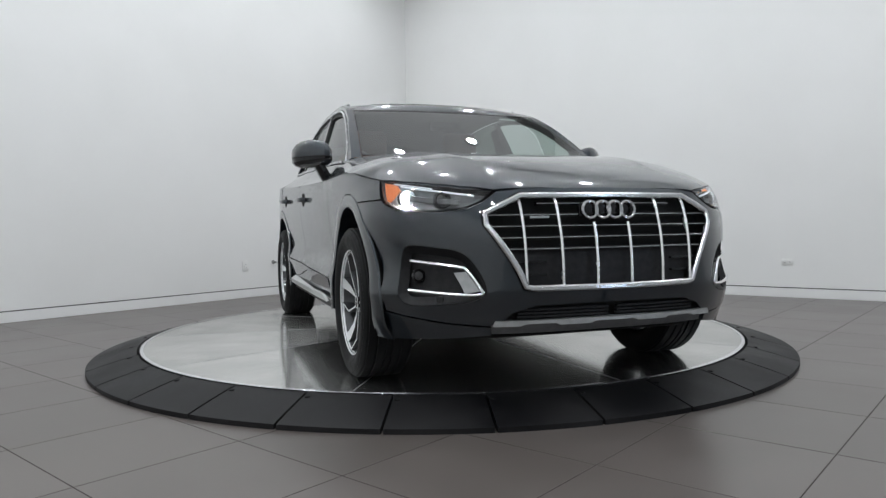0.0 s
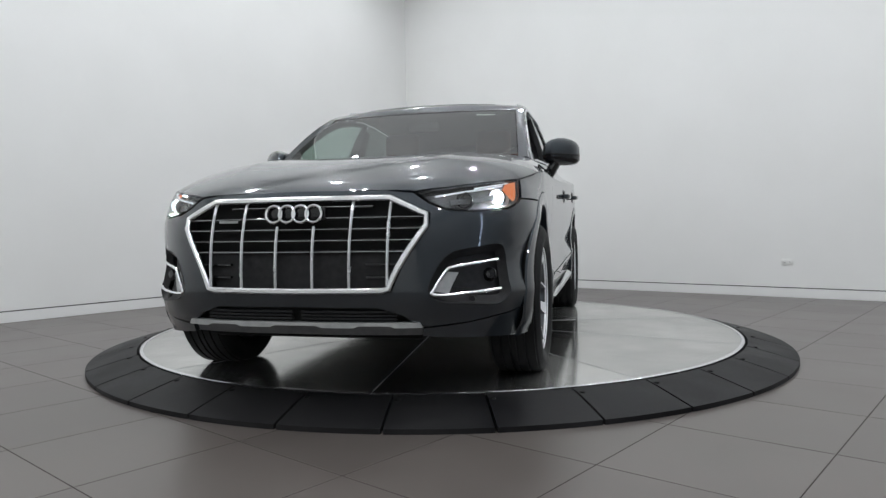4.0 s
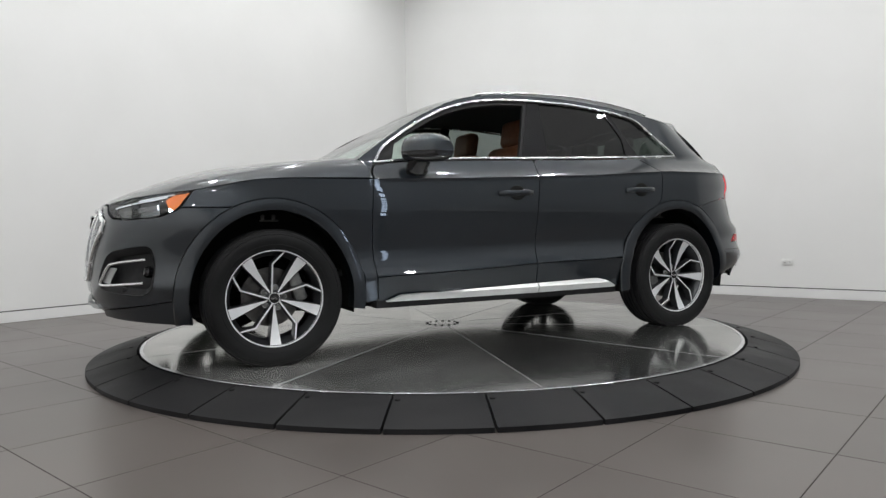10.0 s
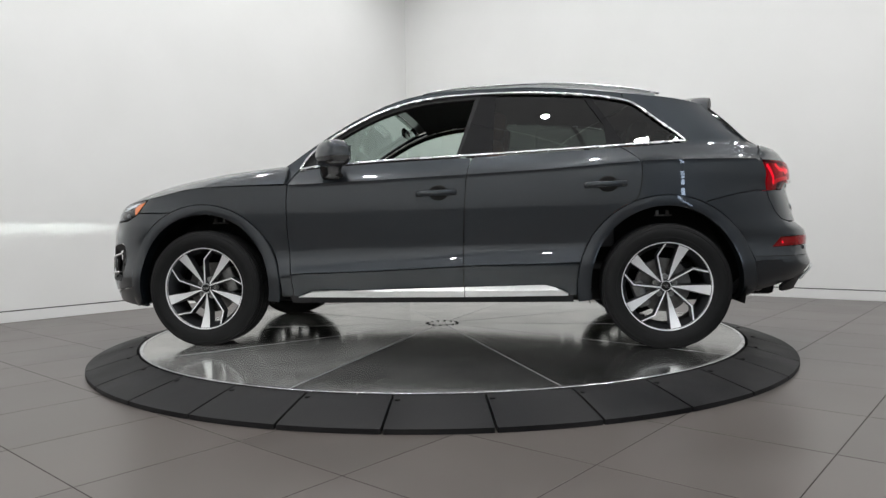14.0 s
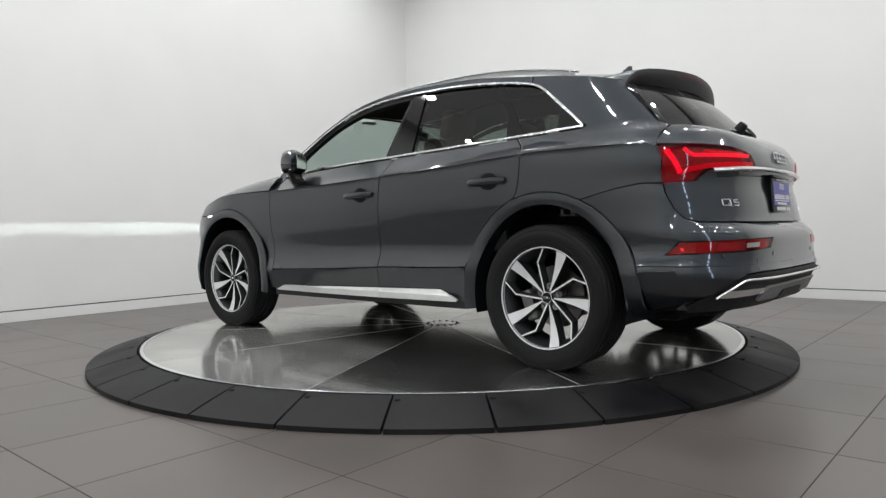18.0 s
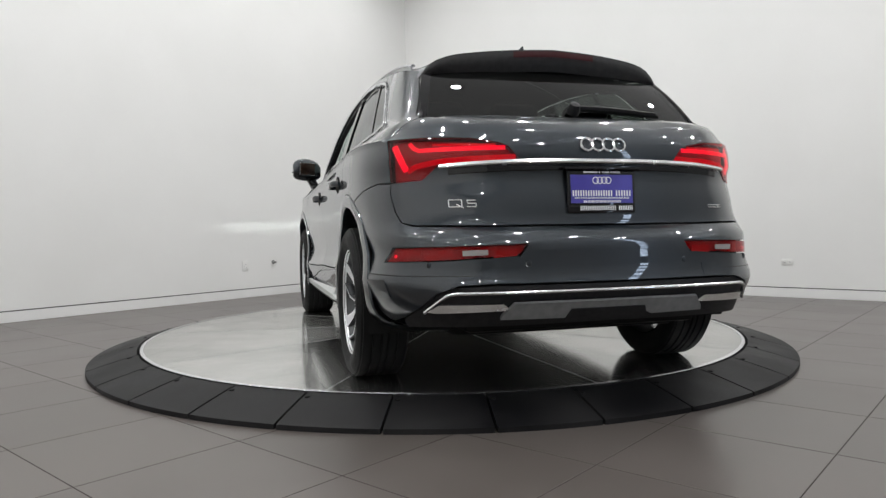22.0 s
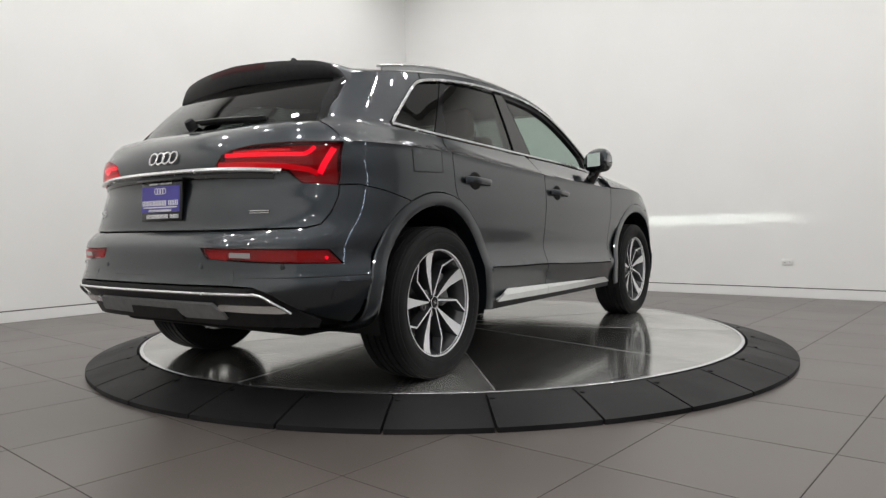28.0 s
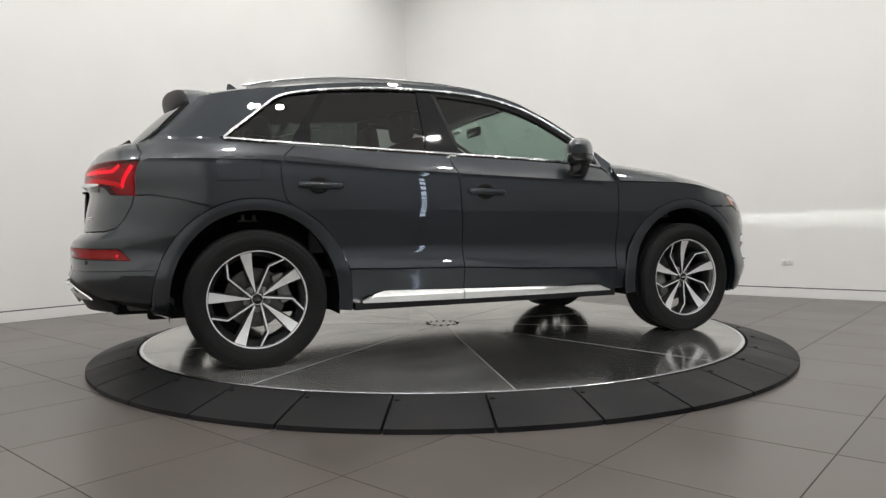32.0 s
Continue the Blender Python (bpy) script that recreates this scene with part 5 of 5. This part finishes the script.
            k = .972 if z < 1.0 or u < 0 else min(.972, .62 + .0 * u) if u > 1.2 else .972
            verts.append((x * k, y * s * .945, min(z, .90) if u > 1.1 else z))
    m = len(ringp)
    faces = [(k * m + i, k * m + (i + 1) % m, (k + 1) * m + (i + 1) % m, (k + 1) * m + i) for k in range(len(zs) - 1) for i in range(m)
             if not any(abs(ringp[i][0] - c) < .50 and zs[k] < .86 for c in (1.41, -1.41))]
    part("gap_backing", mesh_of("inner", verts, faces), GAP, car)
    part("underbody", merge(box((3.9, 1.10, .08), (0, 0, .285), .02), box((1.72, 1.62, .05), (0, 0, .295), .02), box((.8, 1.0, .10), (1.72, 0, .30), .03), box((.75, 1.1, .12), (-1.75, 0, .34), .03)), BLACK, car, "dark underbody trays")
    part("axle", box((.10, 1.4, .08), (XF, 0, .30), .02), CALIPER, car)
    part("axle", box((.12, 1.4, .09), (XR, 0, .29), .02), CALIPER, car)
    # roof rails, antenna, fuel flap
    for s in (1, -1):
        path = [(.04, .62 * s, 1.575), (-.06, .615 * s, 1.592), (-.30, .61 * s, 1.612), (-.7, .605 * s, 1.617), (-1.0, .60 * s, 1.601), (-1.25, .592 * s, 1.568), (-1.38, .585 * s, 1.543), (-1.43, .58 * s, 1.533)]
        pts = spline(path, 6)
        rail = part("roof_rail", sweep(pts, [(.011 * math.cos(t), .007 * math.sin(t)) for t in np.linspace(0, 2 * math.pi, 11)[:-1]], [(0, 0, 1)] * len(pts)), CHROME, car, "satin aluminium roof rail")
        part("rail_web", sweep([(p.x, p.y, p.z - .026) for p in pts[4:-4]], flat_profile(.010, .024), [(0, 0, 1)] * (len(pts) - 8)), SILVER, rail)
    part("antenna", sweep([(-1.27, 0, 1.592), (-1.34, 0, 1.606), (-1.40, 0, 1.630), (-1.435, 0, 1.655), (-1.452, 0, 1.655), (-1.462, 0, 1.60)], [(-.020, -.05), (-.004, .001), (.004, .001), (.020, -.05)], [(0, 0, 1)] * 6), PAINT, car, "small roof antenna fin")
    part("fuel_flap", sheet([(-1.60, 1.095), (-1.375, 1.108), (-1.365, 1.10), (-1.375, .998), (-1.39, .985), (-1.58, .980), (-1.60, .99)], skin, .03, flip=True, lip=.002, gap=0, offset=.0015), PAINT, car)
    pts = [skin(x, z) for x, z in dense([(-1.603, 1.098), (-1.372, 1.111), (-1.375, .985), (-1.60, .977)], .03)]
    part("flap_gap", sweep([(p[0], -p[1] - .0005, p[2]) for p in pts], flat_profile(.0045, .0015), [(0, -1, .2)] * len(pts), closed=True), GAP, car)
    # window label on the screen
    part("screen_label", patch(lambda a, v: screen_pt(.90 + .045 * a, .64 + .09 * v) - Vector((.004, 0, .01)), 0, 1, -1, 1, 1, 4), WHITE_PLASTIC, car, "small white paper label inside screen")


def build_mirror(car, s):
    """Door mirror: painted cap, black lower shell and foot, silvered glass."""
    sections = [(.850, .525, .628, 1.125, 1.205), (.870, .500, .660, 1.108, 1.236), (.90, .478, .672, 1.100, 1.252), (.94, .456, .660, 1.096, 1.262),
                (.98, .436, .628, 1.096, 1.262), (1.018, .420, .588, 1.099, 1.254), (1.045, .415, .553, 1.108, 1.238), (1.062, .418, .523, 1.126, 1.212)]
    n, seam = 32, 1.157

    def ring(sec, low, high):
        y, xb, xf, zb, zt = sec
        out = []
        for j in range(n + 1):
            t = math.pi * j / n
            c, w = math.cos(t), math.sin(t)
            x = (xb + xf) / 2 + (xf - xb) / 2 * math.copysign(abs(c) ** .72, c)
            h = abs(w) ** .74
            out.append((x, y * s, seam + (zt - seam) * h if high else seam - (seam - zb) * h))
        return out

    def shell_half(high):
        rows = [ring(q, not high, high) for q in sections]
        verts = [v for r in rows for v in r]
        k = n + 1
        faces = [(i * k + j, i * k + j + 1, (i + 1) * k + j + 1, (i + 1) * k + j) for i in range(len(rows) - 1) for j in range(n)]
        faces += [tuple(range(k)), tuple(range((len(rows) - 1) * k, len(rows) * k))]
        bm = bmesh.new()
        bm.from_mesh(mesh_of("half", verts, faces))
        return bm
    cap = part("door_mirror", shell_half(True), PAINT, car)
    part("mirror_base", shell_half(False), GLOSSBLACK, cap, "black lower mirror shell")
    part("mirror_seam", sweep([(xf - .004 - .5 * (xf - xb) * f ** 3, y * s, seam) for (y, xb, xf, zb, zt), f in zip(sections[1:], np.linspace(0, .5, 7))], flat_profile(.006, .006), [(1, 0, 0)] * 7), BLACK, cap)
    foot = spline([(.560, .872, 1.030), (.575, .892, 1.056), (.575, .910, 1.088), (.560, .930, 1.12)], 5)
    part("mirror_foot", sweep([(p.x, p.y * s, p.z) for p in foot], [(.032 * math.cos(t), .066 * math.sin(t)) for t in np.linspace(0, 2 * math.pi, 15)[:-1]], [(1, 0, 0)] * len(foot)), GLOSSBLACK, cap, "black mirror foot")
    part("mirror_glass", box((.003, .128, .092), (0, 0, 0), .001, 1, pose(.4475, .955 * s, 1.176, 0, 0, 26 * s)), BRIGHT, cap, "silvered mirror glass")


def build_wheel(car, xc, s, phase):
    """Tyre, barrel, five broad machined blades and five cranked thin ones, hub cap, bolts, brake."""
    m = pose(xc, .812 * s, .362, -90 * s, 0, 0)
    hub = part("wheel", lathe([(0, .068), (.028, .067), (.031, .058), (.060, .044), (.066, .02), (.066, -.06)], 32, m), RIMDARK, car, "five-blade alloy wheel with tyre")
    tread = []
    for y0, y1 in ((-.098, -.062), (-.052, -.020), (-.010, .010), (.020, .052), (.062, .098)):
        tread += [(.357, y0), (.366 - .02 * abs(y0 + y1) ** 1.6, y0 + .001), (.366 - .02 * abs(y0 + y1) ** 1.6, y1 - .001), (.357, y1)]
    prof = [(.245, -.095), (.262, -.112), (.285, -.122), (.315, -.126), (.340, -.119), (.355, -.107)] + tread + \
        [(.355, .107), (.348, .113), (.340, .119), (.336, .1185), (.332, .122), (.315, .126), (.290, .1235), (.287, .1215), (.284, .1225), (.266, .114), (.257, .107), (.247, .100)]
    part("tyre", lathe(prof, 84, m), TYRE, hub, "black road tyre")
    part("rim", lathe([(.2475, .085), (.2530, .100), (.2582, .104), (.2570, .107), (.2515, .106), (.2480, .098)], 72, m, closed=True), RIMCUT, hub, "machined rim edge")
    part("barrel", lathe([(.251, .097), (.240, .075), (.225, .05), (.222, -.06), (.240, -.10)], 56, m), RIMDARK, hub, "dark rim barrel")
    part("cap_rim", lathe([(.0285 + .0016 * math.cos(t), .0765 + .0012 * math.sin(t)) for t in np.linspace(0, 2 * math.pi, 9)[:-1]], 28, m, closed=True), RIMCUT, hub)
    part("centre_cap", lathe([(0, .078), (.024, .0775), (.0275, .074), (.0285, .066)], 28, m), GLOSSBLACK, hub, "black centre cap")
    for k in range(4):
        part("cap_ring", lathe([(.0062 + .0009 * math.cos(t), .0008 * math.sin(t)) for t in np.linspace(0, 2 * math.pi, 7)[:-1]], 14,
             m @ pose((k - 1.5) * .0085, 0, .0785), closed=True), BRIGHT, hub)

    def blade(path, depth):
        """A bar with a bright face and dark flanks along (radius, angle, half width, height) stations."""
        rows = []
        for i, (r, a, w, h) in enumerate(path):
            p = Vector((r * math.cos(a), r * math.sin(a)))
            a0, a1 = path[max(0, i - 1)], path[min(len(path) - 1, i + 1)]
            d = Vector((a1[0] * math.cos(a1[1]) - a0[0] * math.cos(a0[1]), a1[0] * math.sin(a1[1]) - a0[0] * math.sin(a0[1]))).normalized()
            q = Vector((-d.y, d.x))
            rows.append([(*(p - q * (w + .006)), h - depth), (*(p - q * w), h - .002), (*(p - q * (w - .001)), h), (*(p + q * (w - .001)), h), (*(p + q * w), h - .002), (*(p + q * (w + .006)), h - depth)])
        verts = [m @ Vector(v) for r in rows for v in r]
        k = 6
        faces, mats = [], []
        for i in range(len(rows) - 1):
            for j in range(k):
                faces.append((i * k + j, i * k + (j + 1) % k, (i + 1) * k + (j + 1) % k, (i + 1) * k + j))
                mats.append(1 if j == 2 else 0)
        faces += [tuple(range(k)), tuple(range((len(rows) - 1) * k, len(rows) * k))]
        mats += [0, 0]
        me = mesh_of("spoke", verts, faces, angle=20)
        me.materials.append(RIMDARK)
        me.materials.append(RIMCUT)
        me.polygons.foreach_set("material_index", mats)
        return me
    def straight(f, r0, a0, r1, a1, w):
        x, y = r0 * math.cos(a0) * (1 - f) + r1 * math.cos(a1) * f, r0 * math.sin(a0) * (1 - f) + r1 * math.sin(a1) * f
        return (math.hypot(x, y), math.atan2(y, x), w, .068 + .013 * f)
    for k in range(5):
        a = radians(phase + 72 * k)
        part("broad_spoke", blade([(.036, a, .0045, .067), (.062, a, .0065, .067), (.10, a, .0115, .068), (.16, a, .019, .072), (.22, a - .008, .0275, .085), (.2475, a - .012, .031, .097)], .055), None, hub, "machined blade spoke")
        t = radians(phase + 72 * k + 37)
        part("thin_spoke", blade([straight(f, .027, t + .40, .183, t + .02, .0055) for f in (0, .3, .65, 1)] + [(.2475, t - .225, .0052, .098)], .046), None, hub, "thin machined cranked spoke")
        b = radians(phase + 72 * k + 23)
        part("bolt_seat", lathe([(.0125, .052), (.0145, .053), (.0165, .050), (.0165, .040)], 14, m @ pose(.056 * math.cos(b), .056 * math.sin(b), 0)), SILVER, hub)
        part("wheel_bolt", lathe([(0, .060), (.007, .060), (.0075, .052), (.0125, .050), (.0125, .035)], 12, m @ pose(.056 * math.cos(b), .056 * math.sin(b), 0)), CALIPER, hub)
    part("brake_disc", lathe([(.06, -.022), (.158, -.022), (.160, -.024), (.160, -.044), (.06, -.044)], 48, m), DISC, hub, "grey steel brake disc")
    arm = pose(xc, .70 * s, .775)
    part("suspension_arm", merge(box((.10, .03, .010), (-.02, 0, 0), .004, 2, arm), box((.018, .02, .03), (-.045, 0, .018), .004, 2, arm), box((.018, .02, .03), (.015, 0, .018), .004, 2, arm)), DISC, hub, "bare metal suspension arm")
    part("brake_caliper", merge(box((.07, .16, .09), (-.145 if xc > 0 else .145, .0, -.01), .015, 2, m @ pose(0, 0, 0, 0, 0, 20))), CALIPER, hub)


def build_cabin(car):
    """Seats, dashboard, wheel and console that show through the glass."""
    for s in (1, -1):
        seat = part("front_seat", box((.52, .52, .16), (-.02, .37 * s, .66), .05, 3), LEATHER, car, "cognac leather front seat")
        part("seat_back", box((.14, .50, .64), (0, 0, 0), .05, 3, pose(-.33, .37 * s, .97, 0, -14, 0)), LEATHER, seat)
        part("headrest", box((.10, .27, .19), (0, 0, 0), .04, 3, pose(-.425, .37 * s, 1.375, 0, -10, 0)), LEATHER, seat, "cognac leather headrest")
        for d in (-.06, .06):
            part("headrest_post", sweep([(-.415, .37 * s + d, 1.26), (-.42, .37 * s + d, 1.32)], ring_profile(.006), [(1, 0, 0)] * 2), BRIGHT, seat)
    rear = part("rear_bench", box((.50, 1.00, .16), (-.90, 0, .68), .05, 3), LEATHER, car, "cognac leather rear bench")
    part("bench_back", box((.14, 1.00, .60), (0, 0, 0), .05, 3, pose(-1.22, 0, .96, 0, -18, 0)), LEATHER, rear)
    for y in (-.42, 0, .42):
        part("headrest", box((.10, .26, .16), (0, 0, 0), .04, 3, pose(-1.315, y, 1.30, 0, -12, 0)), PLASTIC, rear, "dark headrest")
    dash = part("dashboard", merge(box((.50, 1.46, .20), (.72, 0, .98), .06, 3), box((.10, .28, .16), (.55, 0, 1.10), .02, 2)), PLASTIC, car, "black dashboard with screen")
    part("binnacle_hood", box((.22, .34, .07), (.58, .37, 1.10), .03, 3), PLASTIC, dash)
    part("steering_wheel", lathe([(.178 + .016 * math.cos(t), .016 * math.sin(t)) for t in np.linspace(0, 2 * math.pi, 11)[:-1]], 36, pose(.40, .37, .985, 0, -66, 0), closed=True), PLASTIC, dash, "black steering wheel")
    part("wheel_boss", box((.05, .20, .12), (0, 0, 0), .03, 3, pose(.41, .37, .985, 0, 24, 0)), PLASTIC, dash)
    part("centre_console", box((.95, .26, .30), (.20, 0, .66), .04, 2), PLASTIC, car)
    part("cabin_floor", box((2.6, 1.40, .04), (-.3, 0, .47), .01), CLOTH, car, "black carpet")
    part("load_cover", box((.62, 1.20, .02), (-1.62, 0, 1.10), .008), CLOTH, car, "black load cover")
    part("interior_mirror", box((.03, .22, .065), (.27, 0, 1.415), .02, 3), GLOSSBLACK, car, "interior mirror")
    for s in (1, -1):
        part("door_card", box((1.05, .05, .52), (.28, .80 * s, .84), .02, 2), PLASTIC, car)
        part("door_card", box((.85, .05, .54), (-.70, .80 * s, .86), .02, 2), PLASTIC, car)
        part("pillar_trim", sweep([(-.30, .735 * s, 1.15), (-.36, .66 * s, 1.50)], [(-.07, -.01), (-.06, .02), (.06, .02), (.07, -.01)], [(0, -s, 0)] * 2), CLOTH, car)


car = new("car")
tagged(car, "dark grey metallic five-door SUV with lit lamps, parked on the turntable", "car")
build_body(car)
for s in (1, -1):
    build_mirror(car, s)
build_wheel(car, XF, 1, 90)
build_wheel(car, XR, 1, 103)
build_wheel(car, XR, -1, 104)
build_wheel(car, XF, -1, 90)
build_cabin(car)

# ---- small things on the walls and the ceiling ----


def outlet(name, m, w, h, sockets, label):
    ob = new(name)
    ob.matrix_world = m
    tagged(ob, label, "wall outlet")
    part("cover_plate", box((h, w, .007), (0, 0, .0035), .003, 2), WHITE_PLASTIC, ob)
    for x, y in sockets:
        f = part("socket", box((.030, .032, .003), (x, y, .0085), .002, 1), TRIM, ob)
        for d in (-.007, .007):
            part("slot", box((.010, .003, .001), (x, y + d, .0106), 0, 1), BLACK, f)
    return ob


OUT_L = Matrix.Translation(in_room(0.001, 3.077, .293)) @ Matrix.Rotation(radians(51.77 - 90), 4, "Z") @ Matrix.Rotation(radians(90), 4, "Y")
outlet("wall_outlet", OUT_L, .086, .125, [(-.022, 0), (.022, 0)], "white double wall outlet above the baseboard")
hook = new("wall_hook")
hook.matrix_world = Matrix.Translation(in_room(0.001, 2.65, .325)) @ Matrix.Rotation(radians(51.77 - 90), 4, "Z") @ Matrix.Rotation(radians(90), 4, "Y")
tagged(hook, "small dark metal spigot on the white wall", "wall fitting")
part("flange", lathe([(0, .006), (.022, .006), (.026, .0)], 18), CALIPER, hook)
part("stem", sweep([(0, 0, .004), (0, 0, .05), (.0, -.02, .06), (.0, -.05, .06)], ring_profile(.011), [(1, 0, 0)] * 4), CALIPER, hook)
OUT_R = Matrix.Translation(in_room(5.456, 0.001, .293)) @ Matrix.Rotation(radians(51.77), 4, "Z") @ Matrix.Rotation(radians(-90), 4, "Y")
outlet("wall_outlet", OUT_R, .118, .062, [(0, -.027), (0, .027)], "white horizontal wall outlet above the baseboard")

# ---- light bar on a stand beside the camera ----
stand = new("light_stand")
stand.matrix_world = pose(1.60, -2.90, FLOOR_Z, 0, 0, 118)
tagged(stand, "black light stand with a column of cool white panels", "light stand")
part("pole", sweep([(0, 0, .02), (0, 0, 1.75)], ring_profile(.014, 10), [(1, 0, 0)] * 2), BLACK, stand)
for k in range(3):
    t = radians(120 * k + 30)
    part("leg", sweep([(0, 0, .16), (.13 * math.cos(t), .13 * math.sin(t), .012)], ring_profile(.010, 8), [(0, 0, 1)] * 2), BLACK, stand)
for k in range(12):
    part("light_panel", box((.012, .050, .066), (.022, 0, .42 + .100 * k), .003, 1), DAYBAR, stand, "cool white light panel")

# ---- corner fitting below the ceiling ----
dome = new("corner_camera")
dome.matrix_world = Matrix.Translation(in_room(.16, .16, 4.42))
tagged(dome, "small grey dome camera in the room corner", "security camera")
part("bracket", box((.16, .06, .05), (-.04, .04, .03), .01, 2), WHITE_PLASTIC, dome)
part("dome_cover", lathe([(0, -.06), (.04, -.05), (.065, -.02), (.07, .01), (.07, .03), (0, .03)], 24), CALIPER, dome)

# ---- ceiling lights ----
for a, b in LIGHT_SPOTS:
    ob = new("ceiling_light")
    ob.matrix_world = Matrix.Translation(in_room(a, b, CEIL_Z))
    tagged(ob, "round white surface ceiling light", "ceiling light", "ceiling lights")
    part("housing", lathe([(.0, -.001), (.11, -.001), (.11, -.05), (.100, -.07), (.090, -.07), (.088, -.045), (0, -.045)], 28), TRIM, ob)


# frames round the added fill lamps, all out of view
for a, b in FILL_SPOTS:
    ob = new("fill_lamp_frame")
    ob.matrix_world = room_pose(a, b, CEIL_Z)
    tagged(ob, "white square frame round an added, unseen ceiling fill lamp", "ceiling panel", "ceiling panels")
    for k in range(4):
        part("frame_rail", box((3.698, .016, .016), (0, 1.8405, -.0085), .003, 1, Matrix.Rotation(math.pi / 2 * k, 4, "Z")), TRIM, ob)


# ---- tiles, laid on the floor sheet ----
ME_TILE = tile_mesh(TILE_M - 0.0045)
pieces, rest = [], []
for i in range(-26, 20):
    for j in range(-14, 30):
        c = TILE_O + TA * (TILE_M * (i + .5)) + TB * (TILE_M * (j + .5))
        d = c - CORNER
        ra, rb = d.dot(WALL_A), -d.dot(WALL_B)
        if not (-.45 < ra < SIZE_A + .45 and -.45 < rb < SIZE_B + .45) or c.length < R_IN - .45:
            continue
        (pieces if (-4.6 < c.y < 3.2 and abs(c.x) < 4.4 and len(pieces) < 290) else rest).append(c)
for c in pieces:
    ob = part("tile", ME_TILE, TILE, floor)
    ob.matrix_world = Matrix.Translation((c.x, c.y, FLOOR_Z)) @ Matrix.Rotation(TILE_TURN, 4, "Z")
verts, faces = [], []
for c in rest:
    h = TILE_M / 2 - .00225
    k = len(verts)
    for z in (FLOOR_Z - .004, FLOOR_Z):
        for u, v in ((-h, -h), (h, -h), (h, h), (-h, h)):
            p = c + TA * u + TB * v
            verts.append((p.x, p.y, z))
    faces += [(k + 4, k + 5, k + 6, k + 7)] + [(k + n, k + (n + 1) % 4, k + 4 + (n + 1) % 4, k + 4 + n) for n in range(4)]
tagged(part("tile_field", mesh_of("tiles", verts, faces, smooth=False), TILE, floor), kind="stuff")


def motions():
    """Car and disc turn together at an even rate."""
    for thing, off in ((car, (-0.0157, -0.0458)), (disc, (0.0, 0.0))):
        rows = []
        for k in range(65):
            t = k * 0.5
            a = radians(TURN_0 + TURN_RATE * t)
            x, y = off[0] * math.cos(a) - off[1] * math.sin(a), off[0] * math.sin(a) + off[1] * math.cos(a)
            rows.append((t, pose(x, y, 0.002 if thing is car else 0.0, 0, 0, math.degrees(a))))
        walk(thing, rows)


motions()
